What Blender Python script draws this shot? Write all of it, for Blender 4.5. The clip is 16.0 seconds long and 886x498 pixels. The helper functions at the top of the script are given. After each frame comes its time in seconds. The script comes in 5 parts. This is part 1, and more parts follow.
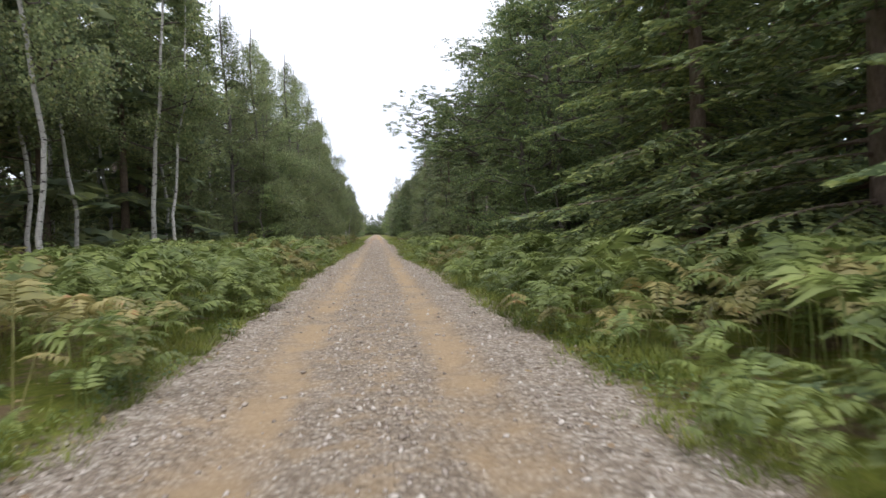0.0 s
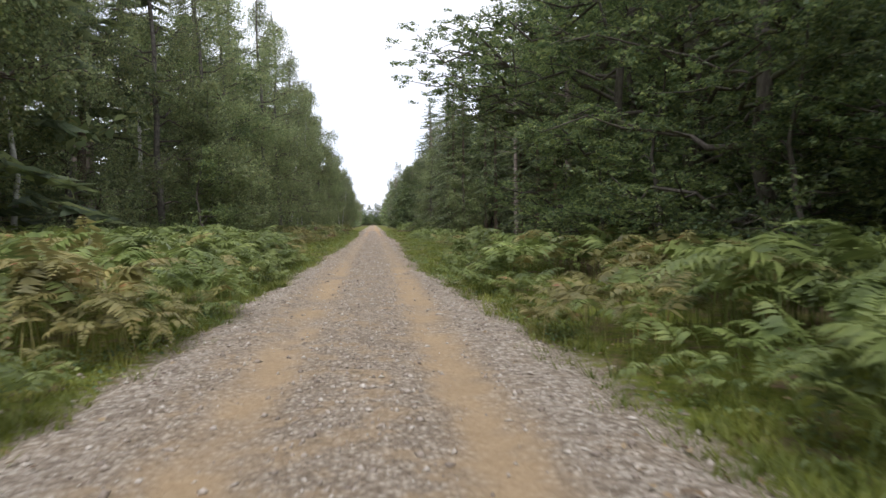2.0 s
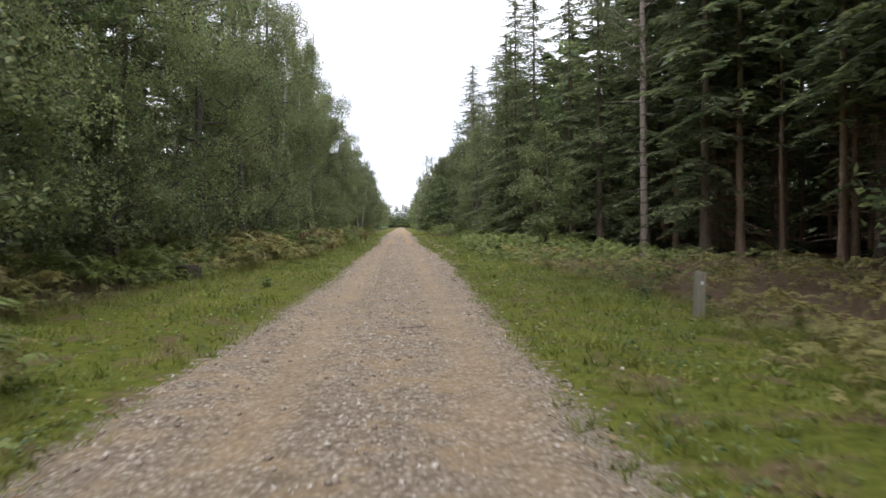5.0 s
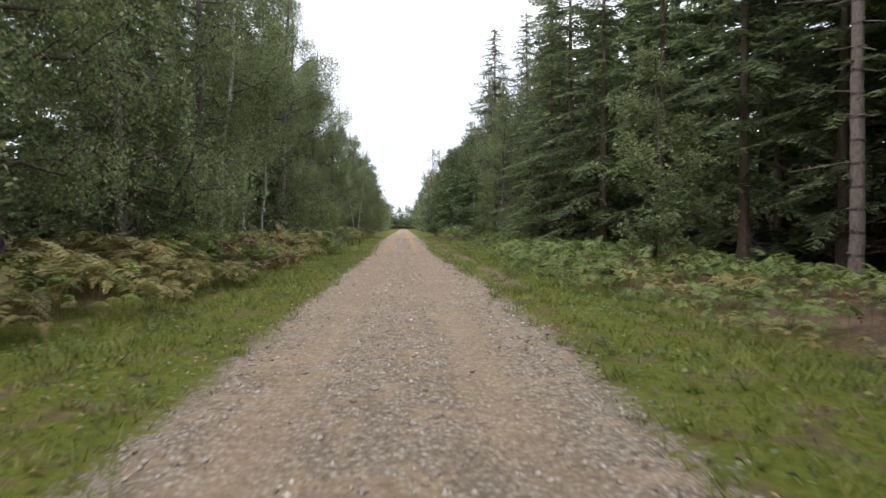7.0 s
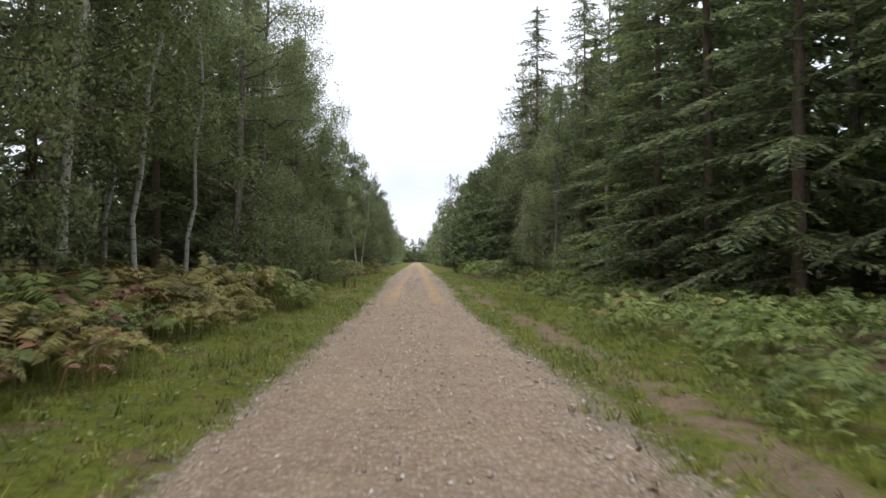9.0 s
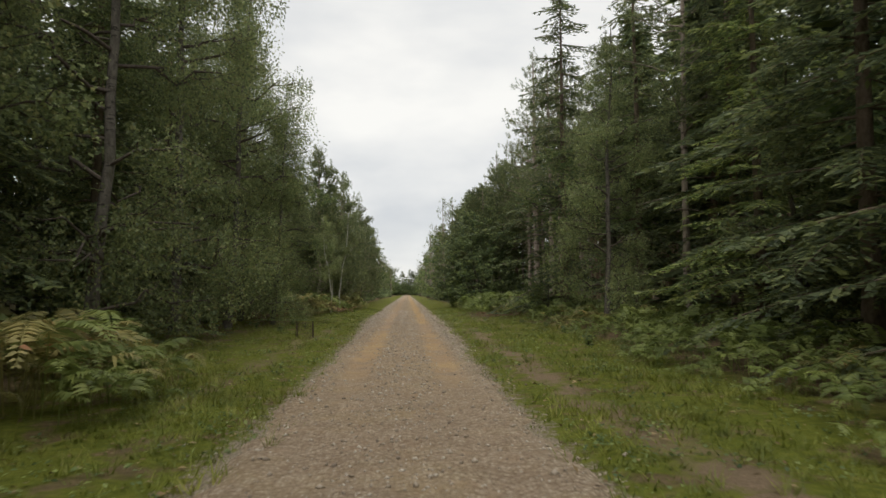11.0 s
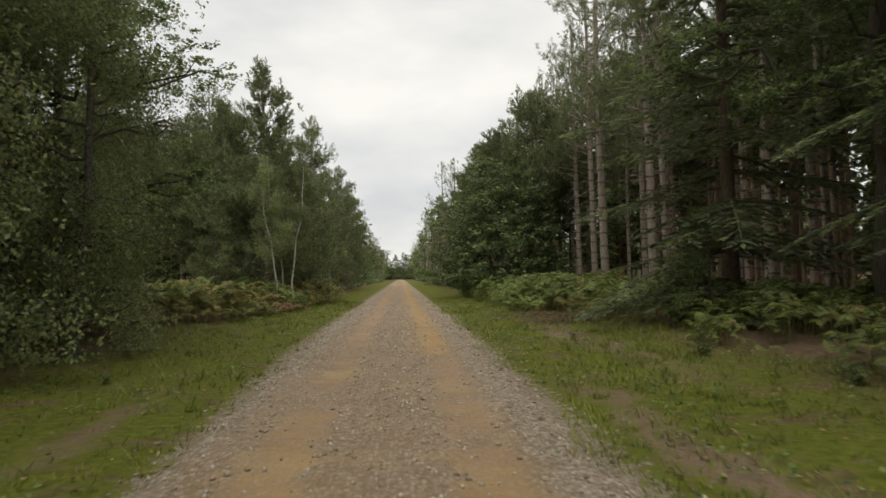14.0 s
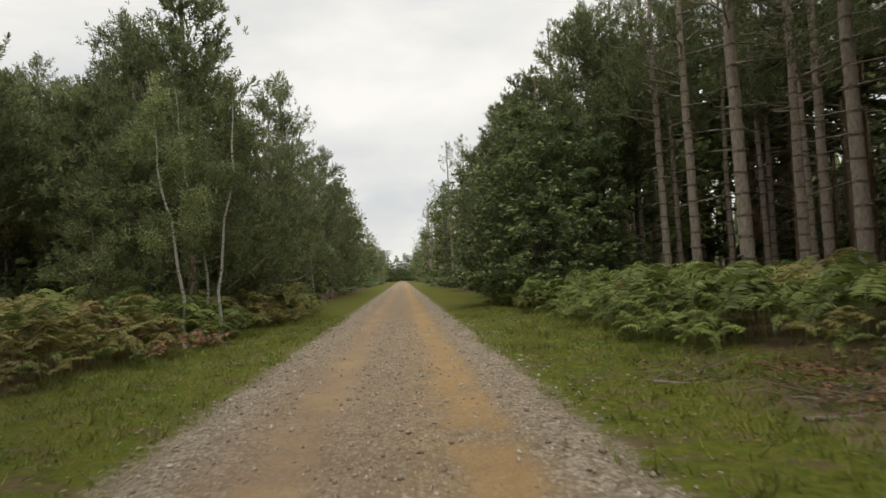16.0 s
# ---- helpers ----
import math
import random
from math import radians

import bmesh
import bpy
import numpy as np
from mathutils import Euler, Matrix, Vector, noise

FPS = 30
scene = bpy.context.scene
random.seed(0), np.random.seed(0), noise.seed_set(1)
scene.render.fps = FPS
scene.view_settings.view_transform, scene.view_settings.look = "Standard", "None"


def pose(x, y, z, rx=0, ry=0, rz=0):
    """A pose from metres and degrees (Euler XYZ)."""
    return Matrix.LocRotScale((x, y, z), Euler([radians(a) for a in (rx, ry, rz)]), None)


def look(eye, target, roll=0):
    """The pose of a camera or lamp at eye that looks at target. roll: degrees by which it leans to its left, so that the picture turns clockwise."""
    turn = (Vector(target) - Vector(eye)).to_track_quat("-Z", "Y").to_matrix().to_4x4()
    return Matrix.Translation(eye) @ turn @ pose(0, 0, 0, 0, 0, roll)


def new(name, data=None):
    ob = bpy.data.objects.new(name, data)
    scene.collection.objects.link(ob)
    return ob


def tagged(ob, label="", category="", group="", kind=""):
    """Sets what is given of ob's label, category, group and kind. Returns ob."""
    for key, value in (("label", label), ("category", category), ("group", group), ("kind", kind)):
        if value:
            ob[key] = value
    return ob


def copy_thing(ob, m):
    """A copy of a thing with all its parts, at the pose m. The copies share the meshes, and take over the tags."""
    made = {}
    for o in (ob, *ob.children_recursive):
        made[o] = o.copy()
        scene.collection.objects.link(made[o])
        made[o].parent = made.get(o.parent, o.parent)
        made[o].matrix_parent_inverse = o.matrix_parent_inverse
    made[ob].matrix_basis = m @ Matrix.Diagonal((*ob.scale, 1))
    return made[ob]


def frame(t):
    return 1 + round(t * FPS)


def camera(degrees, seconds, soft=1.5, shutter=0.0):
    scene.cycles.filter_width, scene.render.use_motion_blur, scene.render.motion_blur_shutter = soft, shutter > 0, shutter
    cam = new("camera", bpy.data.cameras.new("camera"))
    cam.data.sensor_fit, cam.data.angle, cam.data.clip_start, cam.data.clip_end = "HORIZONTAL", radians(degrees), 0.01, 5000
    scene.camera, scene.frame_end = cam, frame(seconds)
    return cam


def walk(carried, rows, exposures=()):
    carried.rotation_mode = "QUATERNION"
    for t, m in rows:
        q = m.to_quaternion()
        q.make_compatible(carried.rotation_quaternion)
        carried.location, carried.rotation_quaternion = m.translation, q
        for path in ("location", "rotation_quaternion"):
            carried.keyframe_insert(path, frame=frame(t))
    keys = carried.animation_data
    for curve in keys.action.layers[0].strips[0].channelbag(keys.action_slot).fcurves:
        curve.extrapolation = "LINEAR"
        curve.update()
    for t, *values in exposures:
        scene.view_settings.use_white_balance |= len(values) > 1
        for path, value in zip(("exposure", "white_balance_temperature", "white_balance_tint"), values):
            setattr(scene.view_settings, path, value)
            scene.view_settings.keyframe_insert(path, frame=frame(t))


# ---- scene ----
cam = camera(67.2, 16.0, soft=1.5, shutter=0.2)
# seconds, x, y, height, pitch, roll, yaw
ROWS = [
    (0, 0.22, 0, 1.25, -1.57, 2.07, -5.71),
    (0.5, 0.228, 3.56, 1.25, -2.2, 1.39, -6.57),
    (1, 0.235, 6.97, 1.25, -2.57, 2.45, -6.67),
    (1.5, 0.242, 10.44, 1.25, -2.07, 1.7, -6.09),
    (2, 0.25, 13.82, 1.25, -2.27, 0.77, -5.94),
    (2.5, 0.267, 17.2, 1.25, -2.56, 1.27, -5.95),
    (3, 0.285, 20.6, 1.25, -2.18, 1.29, -6.24),
    (3.5, 0.302, 24.13, 1.25, -1.79, 1.39, -5.71),
    (4, 0.319, 27.58, 1.25, -1.93, 1.46, -5.48),
    (4.5, 0.337, 31.07, 1.25, -1.9, 0.95, -4.54),
    (5, 0.325, 34.52, 1.25, -2.05, 0.99, -3.59),
    (5.2, 0.317, 35.85, 1.25, -2.09, 0.94, -3.01),
    (7.3, 0.238, 49.87, 1.25, -1.82, 0.45, -3.54),
    (7.5, 0.23, 51.2, 1.25, -1.73, 0.41, -4.17),
    (8, 0.211, 54.47, 1.25, -1.67, 1.65, -4.08),
    (8.5, 0.201, 57.85, 1.25, -1.39, -0.12, -4.46),
    (8.8, 0.203, 59.82, 1.297, -1.02, 0, -4.36),
    (9, 0.204, 61.13, 1.329, 0.96, 0.08, -2.23),
    (9.2, 0.205, 62.18, 1.36, 1.81, 0.14, -1.89),
    (11.3, 0.216, 73.27, 1.36, 4.18, 0.71, -3.24),
    (11.5, 0.217, 74.33, 1.36, 4.42, 0.76, -3.29),
    (12, 0.22, 77.21, 1.36, 4, 0.65, -2.68),
    (12.5, 0.24, 80.17, 1.36, 3.52, 0.61, -3.41),
    (13, 0.259, 83.16, 1.36, 2.73, 1.39, -2.79),
    (13.5, 0.279, 86.2, 1.36, 1.99, 1.3, -3.44),
    (14, 0.299, 89.23, 1.36, 2.31, 1.61, -3.6),
    (14.5, 0.318, 92.36, 1.36, 2.52, 2.17, -3.1),
    (15, 0.33, 95.41, 1.36, 2.7, 1.56, -2.72),
    (15.5, 0.33, 98.51, 1.36, 1.73, 1.59, -3.86),
    (16, 0.33, 101.48, 1.36, 2.34, 3.32, -3.45),
]
# the film's own exposure falls and warms as more sky comes into view
EXPOSURES = [(0, 0.43, 5950, 15), (5, 0.41, 6050, 15), (8.6, 0.31, 6000, 15), (9.2, 0.23, 6150, 13), (11.3, -0.24, 6800, 8), (16, -0.22, 6950, 8)]
walk(cam, [(t, pose(x, y, z, 90 + pitch, roll, yaw)) for t, x, y, z, pitch, roll, yaw in ROWS], EXPOSURES)
SKY, SUN = 0.118, 1.5

# ---- world and sun ----
world = bpy.data.worlds.new("overcast_sky")
scene.world = world
world.use_nodes = True
wn, wl = world.node_tree.nodes, world.node_tree.links
wn.clear()
w_out = wn.new("ShaderNodeOutputWorld")
w_bg = wn.new("ShaderNodeBackground")
w_sky = wn.new("ShaderNodeTexSky")
w_sky.sky_type, w_sky.sun_disc = 'NISHITA', False
w_sky.sun_elevation, w_sky.sun_rotation = radians(60), radians(187)
w_co = wn.new("ShaderNodeTexCoord")
w_map = wn.new("ShaderNodeMapping")
w_map.inputs["Scale"].default_value = (1.0, 1.0, 2.6)
w_noise = wn.new("ShaderNodeTexNoise")
w_noise.inputs["Scale"].default_value, w_noise.inputs["Detail"].default_value = 2.4, 5.0
w_ramp = wn.new("ShaderNodeValToRGB")
w_ramp.color_ramp.elements[0].position, w_ramp.color_ramp.elements[0].color = 0.36, (6.7, 7.0, 7.55, 1)
w_ramp.color_ramp.elements[1].position, w_ramp.color_ramp.elements[1].color = 0.64, (9.9, 9.9, 9.9, 1)
w_mix = wn.new("ShaderNodeMix")
w_mix.data_type = 'RGBA'
w_mix.inputs["Factor"].default_value = 0.93
wl.new(w_co.outputs["Generated"], w_map.inputs["Vector"])
wl.new(w_map.outputs["Vector"], w_noise.inputs["Vector"])
wl.new(w_noise.outputs["Fac"], w_ramp.inputs["Fac"])
wl.new(w_sky.outputs["Color"], w_mix.inputs["A"])
wl.new(w_ramp.outputs["Color"], w_mix.inputs["B"])
wl.new(w_mix.outputs["Result"], w_bg.inputs["Color"])
w_bg.inputs["Strength"].default_value = SKY
wl.new(w_bg.outputs["Background"], w_out.inputs["Surface"])

sun_data = bpy.data.lights.new("veiled_sun", 'SUN')
sun_data.energy, sun_data.angle, sun_data.color = SUN, radians(40), (1.0, 0.97, 0.92)
sun = new("veiled_sun", sun_data)
sun.matrix_world = look((-4, -34, 60), (0, 0, 0))


# ---- materials ----
def material(name, rough=0.8, spec=0.3):
    m = bpy.data.materials.new(name)
    m.use_nodes = True
    n, l = m.node_tree.nodes, m.node_tree.links
    b = n["Principled BSDF"]
    b.inputs["Roughness"].default_value = rough
    b.inputs["Specular IOR Level"].default_value = spec
    return m, n, l, b


def noise_node(n, l, scale, detail=4, rough=0.6, vector=None, dist=0.0):
    t = n.new("ShaderNodeTexNoise")
    t.inputs["Scale"].default_value, t.inputs["Detail"].default_value = scale, detail
    t.inputs["Roughness"].default_value, t.inputs["Distortion"].default_value = rough, dist
    if vector is not None:
        l.new(vector, t.inputs["Vector"])
    return t.outputs["Fac"]


def ramp(n, l, fac, stops):
    r = n.new("ShaderNodeValToRGB")
    e = r.color_ramp.elements
    while len(e) < len(stops):
        e.new(0.5)
    for k, (p, c) in zip(e, stops):
        k.position, k.color = p, (*c, 1)
    l.new(fac, r.inputs["Fac"])
    return r.outputs["Color"]


def mix(n, l, fac, a, b, mode='MIX'):
    x = n.new("ShaderNodeMix")
    x.data_type, x.blend_type = 'RGBA', mode
    for sock, v in ((x.inputs["Factor"], fac), (x.inputs["A"], a), (x.inputs["B"], b)):
        if isinstance(v, (int, float)):
            sock.default_value = v
        elif isinstance(v, tuple):
            sock.default_value = (*v, 1)
        else:
            l.new(v, sock)
    return x.outputs["Result"]


def calc(n, l, op, a, b=0.0, clamp=False):
    x = n.new("ShaderNodeMath")
    x.operation, x.use_clamp = op, clamp
    for sock, v in ((x.inputs[0], a), (x.inputs[1], b)):
        if isinstance(v, (int, float)):
            sock.default_value = v
        else:
            l.new(v, sock)
    return x.outputs[0]


def span(n, l, v, lo, hi):
    """0 at lo, 1 at hi, smooth between."""
    x = n.new("ShaderNodeMapRange")
    x.interpolation_type = 'SMOOTHSTEP'
    x.inputs["From Min"].default_value, x.inputs["From Max"].default_value = lo, hi
    l.new(v, x.inputs["Value"])
    return x.outputs["Result"]


def bump(n, l, b, height, strength, dist):
    x = n.new("ShaderNodeBump")
    x.inputs["Strength"].default_value, x.inputs["Distance"].default_value = strength, dist
    l.new(height, x.inputs["Height"])
    l.new(x.outputs["Normal"], b.inputs["Normal"])


def world_xyz(n, l):
    g = n.new("ShaderNodeNewGeometry")
    s = n.new("ShaderNodeSeparateXYZ")
    l.new(g.outputs["Position"], s.inputs["Vector"])
    return g.outputs["Position"], s.outputs["X"], s.outputs["Y"], s.outputs["Z"]


def leaf_material(name, dark, mid, light, clear=0.4, rough=0.5, tint=0.25, odd=None, patchy=False):
    """Foliage: each leaf its own green, whole plants differ a little, light shows through."""
    m, n, l, b = material(name, rough, 0.35)
    g = n.new("ShaderNodeNewGeometry")
    stops = [(0.0, dark), (0.5, mid), (0.95, light)]
    if odd:
        stops = [(0.0, dark), (0.45, mid), (0.86, light), (0.93, odd)]
    pick = g.outputs["Random Per Island"]
    if patchy:
        lumps = span(n, l, noise_node(n, l, 1.7, 4, 0.65, g.outputs["Position"]), 0.3, 0.7)
        pick = calc(n, l, 'ADD', calc(n, l, 'MULTIPLY', pick, 0.3), calc(n, l, 'MULTIPLY', lumps, 0.7))
    col = ramp(n, l, pick, stops)
    o = n.new("ShaderNodeObjectInfo")
    hsv = n.new("ShaderNodeHueSaturation")
    l.new(col, hsv.inputs["Color"])
    v = n.new("ShaderNodeMapRange")
    v.inputs["To Min"].default_value, v.inputs["To Max"].default_value = 1 - tint, 1 + tint
    l.new(o.outputs["Random"], v.inputs["Value"])
    lump = n.new("ShaderNodeMapRange")
    lump.inputs["From Min"].default_value, lump.inputs["From Max"].default_value = 0.3, 0.7
    lump.inputs["To Min"].default_value, lump.inputs["To Max"].default_value = 0.72, 1.35
    l.new(noise_node(n, l, 0.8, 3, 0.6, g.outputs["Position"]), lump.inputs["Value"])
    l.new(calc(n, l, 'MULTIPLY', v.outputs["Result"], lump.outputs["Result"]), hsv.inputs["Value"])
    h = n.new("ShaderNodeMapRange")
    h.inputs["To Min"].default_value, h.inputs["To Max"].default_value = 0.515, 0.485
    big = noise_node(n, l, 0.35, 2, 0.5, g.outputs["Position"])
    l.new(big, h.inputs["Value"])
    l.new(h.outputs["Result"], hsv.inputs["Hue"])
    col = hsv.outputs["Color"]
    l.new(col, b.inputs["Base Color"])
    tr = n.new("ShaderNodeBsdfTranslucent")
    l.new(col, tr.inputs["Color"])
    ms = n.new("ShaderNodeMixShader")
    ms.inputs["Fac"].default_value = clear
    l.new(b.outputs["BSDF"], ms.inputs[1])
    l.new(tr.outputs["BSDF"], ms.inputs[2])
    l.new(ms.outputs["Shader"], n["Material Output"].inputs["Surface"])
    return m


def bark_material(name, dark, light, scale=(9, 9, 2.2), patches=None, moss=0.0, rings=0.0):
    m, n, l, b = material(name, 0.9, 0.15)
    co = n.new("ShaderNodeTexCoord")
    mp = n.new("ShaderNodeMapping")
    mp.inputs["Scale"].default_value = scale
    l.new(co.outputs["Object"], mp.inputs["Vector"])
    fine = noise_node(n, l, 2.2, 6, 0.65, mp.outputs["Vector"])
    coarse = noise_node(n, l, 0.45, 3, 0.5, mp.outputs["Vector"])
    col = ramp(n, l, fine, [(0.3, dark), (0.68, light)])
    col = mix(n, l, calc(n, l, 'MULTIPLY', coarse, 0.6), col, tuple(0.45 * c for c in light))
    if patches:
        mp2 = n.new("ShaderNodeMapping")
        mp2.inputs["Scale"].default_value = (3.0, 3.0, 9.0)
        l.new(co.outputs["Object"], mp2.inputs["Vector"])
        spots = noise_node(n, l, 1.3, 3, 0.7, mp2.outputs["Vector"])
        col = mix(n, l, span(n, l, spots, 0.56, 0.64), col, patches)
    if rings:
        sep = n.new("ShaderNodeSeparateXYZ")
        l.new(co.outputs["Object"], sep.inputs["Vector"])
        z = calc(n, l, 'ADD', sep.outputs["Z"], calc(n, l, 'MULTIPLY', coarse, 0.12))
        turn = calc(n, l, 'ABSOLUTE', calc(n, l, 'SUBTRACT', calc(n, l, 'FRACT', calc(n, l, 'DIVIDE', z, rings)), 0.5))
        scar = calc(n, l, 'MULTIPLY', calc(n, l, 'SUBTRACT', 1.0, span(n, l, turn, 0.03, 0.1)), span(n, l, fine, 0.35, 0.55))
        col = mix(n, l, calc(n, l, 'MULTIPLY', scar, 0.85), col, tuple(0.4 * c for c in dark))
    if moss:
        big = noise_node(n, l, 0.9, 4, 0.6, co.outputs["Object"])
        col = mix(n, l, calc(n, l, 'MULTIPLY', span(n, l, big, 0.5, 0.68), moss), col, (0.09, 0.11, 0.035))
    l.new(col, b.inputs["Base Color"])
    bump(n, l, b, fine, 0.7, 0.03)
    return m


LEAF_OAK = leaf_material("oak_leaf", (0.088, 0.132, 0.064), (0.165, 0.22, 0.088), (0.3, 0.345, 0.118), clear=0.5)
LEAF_BIRCH = leaf_material("birch_leaf", (0.138, 0.175, 0.09), (0.222, 0.268, 0.12), (0.35, 0.385, 0.163), clear=0.5, odd=(0.31, 0.3, 0.13))
LEAF_DARK = leaf_material("evergreen_bush_leaf", (0.084, 0.119, 0.068), (0.168, 0.221, 0.105), (0.336, 0.389, 0.147), rough=0.32)
NEEDLE_SPRUCE = leaf_material("spruce_needle", (0.111, 0.142, 0.086), (0.195, 0.236, 0.123), (0.321, 0.354, 0.143), clear=0.5)
NEEDLE_FRESH = leaf_material("fresh_spruce_needle", (0.115, 0.155, 0.075), (0.21, 0.265, 0.1), (0.39, 0.42, 0.14), clear=0.4)
NEEDLE_PINE = leaf_material("pine_needle", (0.105, 0.128, 0.07), (0.172, 0.205, 0.098), (0.28, 0.305, 0.125), clear=0.5)
FERN = leaf_material("bracken_frond", (0.08, 0.112, 0.034), (0.19, 0.235, 0.066), (0.325, 0.37, 0.112), clear=0.35, tint=0.05, patchy=True)
FERN_OLD = leaf_material("turning_bracken_frond", (0.125, 0.118, 0.046), (0.26, 0.245, 0.085), (0.4, 0.34, 0.13), clear=0.35, tint=0.05, odd=(0.4, 0.2, 0.085), patchy=True)
GRASS = leaf_material("grass_blade", (0.085, 0.115, 0.02), (0.168, 0.2, 0.032), (0.275, 0.278, 0.056), clear=0.35, odd=(0.27, 0.22, 0.07), tint=0.05, patchy=True)
BARK_BIRCH = bark_material("birch_bark", (0.42, 0.39, 0.34), (0.72, 0.69, 0.63), (6, 6, 3), patches=(0.06, 0.05, 0.045))
BARK_PINE = bark_material("pine_bark", (0.2, 0.155, 0.125), (0.5, 0.42, 0.35), (7, 7, 3.2), rings=0.52)
BARK_SPRUCE = bark_material("spruce_bark", (0.12, 0.088, 0.068), (0.31, 0.235, 0.185), (9, 9, 3.5), moss=0.3)
BARK_DEAD = bark_material("dead_pole_bark", (0.25, 0.17, 0.12), (0.5, 0.365, 0.265), (9, 9, 3.5))
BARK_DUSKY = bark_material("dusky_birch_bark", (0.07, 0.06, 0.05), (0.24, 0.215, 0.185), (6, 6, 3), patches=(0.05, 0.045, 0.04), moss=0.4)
BARK_TWIG = bark_material("dark_twig_bark", (0.07, 0.055, 0.045), (0.2, 0.165, 0.14), (9, 9, 4))
BARK_OAK = bark_material("oak_bark", (0.06, 0.05, 0.04), (0.2, 0.175, 0.14), (9, 9, 2), moss=0.7)


# ---- mesh helpers ----
def build_mesh(name, V, F, mat=None, smooth=False):
    """One mesh from vertex rows and faces that all have the same number of corners."""
    V = np.asarray(V, dtype=np.float32).reshape(-1, 3)
    F = np.asarray(F, dtype=np.int32)
    me = bpy.data.meshes.new(name)
    k = F.shape[1]
    me.vertices.add(len(V))
    me.vertices.foreach_set("co", V.ravel())
    me.loops.add(F.size)
    me.loops.foreach_set("vertex_index", F.ravel())
    me.polygons.add(len(F))
    me.polygons.foreach_set("loop_start", np.arange(0, F.size, k, dtype=np.int32))
    me.polygons.foreach_set("loop_total", np.full(len(F), k, dtype=np.int32))
    if smooth:
        me.polygons.foreach_set("use_smooth", np.ones(len(F), dtype=bool))
    me.update(calc_edges=True)
    if mat:
        me.materials.append(mat)
    return me


def join(pieces):
    """Several (V, F) as one."""
    Vs, Fs, at = [], [], 0
    for V, F in pieces:
        Vs.append(V)
        Fs.append(np.asarray(F) + at)
        at += len(V)
    return np.concatenate(Vs), np.concatenate(Fs)


def part_of(name, me, parent, label=""):
    ob = new(name, me)
    ob.parent = parent
    if label:
        ob["label"] = label
    return ob


def unit(v):
    return v / np.maximum(np.linalg.norm(v, axis=-1, keepdims=True), 1e-9)


def tube(P, r, sides=8):
    """A tapered tube along the points P with radii r, closed at its end."""
    P, r = np.asarray(P, float), np.asarray(r, float)
    T = unit(np.gradient(P, axis=0))
    ref = np.array([1.0, 0, 0]) if abs(T[0, 2]) > 0.7 else np.array([0, 0, 1.0])
    A = unit(np.cross(T, ref))
    B = np.cross(T, A)
    a = np.linspace(0, 2 * np.pi, sides, endpoint=False)
    ring = A[:, None, :] * np.cos(a)[None, :, None] + B[:, None, :] * np.sin(a)[None, :, None]
    V = (P[:, None, :] + ring * r[:, None, None]).reshape(-1, 3)
    i = np.arange(len(P) - 1)[:, None] * sides
    j = np.arange(sides)[None, :]
    k = (j + 1) % sides
    F = np.stack([i + j, i + k, i + sides + k, i + sides + j], -1).reshape(-1, 4)
    return V, F


def leaves(C, length, width, up, rng, toward=None, keep=0.35):
    """Rhombic leaves at the centres C. up: how much they lie flat; toward: their lean."""
    n = len(C)
    d = rng.normal(size=(n, 3))
    d[:, 2] *= keep
    if toward is not None:
        d = d + toward
    d = unit(d)
    nor = rng.normal(size=(n, 3)) + np.array([0, 0, up])
    s = unit(np.cross(d, nor))
    L = (length * rng.uniform(0.6, 1.3, n))[:, None]
    W = (width * rng.uniform(0.6, 1.3, n))[:, None]
    lift = unit(np.cross(s, d)) * L * 0.12
    V = np.stack([C - d * L / 2, C + s * W / 2 + lift, C + d * L / 2, C - s * W / 2 + lift], 1).reshape(-1, 3)
    return V, np.arange(4 * n).reshape(-1, 4)


def wiggle(rng, n, amount):
    w = np.cumsum(rng.normal(size=(n, 2)), 0) * amount
    w -= w[0]
    return w


# ---- kinds of trees; each is built once and then copied ----
def trunk_line(rng, height, lean, bend, n=12):
    z = np.linspace(0, height, n)
    w = wiggle(rng, n, bend)
    return np.column_stack([lean * z + w[:, 0], w[:, 1], z])


def at_height(line, z):
    return np.array([np.interp(z, line[:, 2], line[:, k]) for k in range(3)])


def tree(name, label, category, trunk, crown, bark, foliage, limbs=(), rest=()):
    """An Empty at the foot of the tree with trunk, limbs and crown. rest: small wood that stays in the trunk's mesh."""
    root = tagged(new(name), label, category)
    part_of("trunk", build_mesh(name + "_trunk", *join([trunk, *rest]), bark, True), root)
    for limb in limbs:
        part_of("limb", build_mesh(name + "_limb", *limb, BARK_TWIG if bark in (BARK_BIRCH, BARK_DUSKY) else bark, True), root)
    part_of("crown", build_mesh(name + "_crown", *crown, foliage), root)
    return root


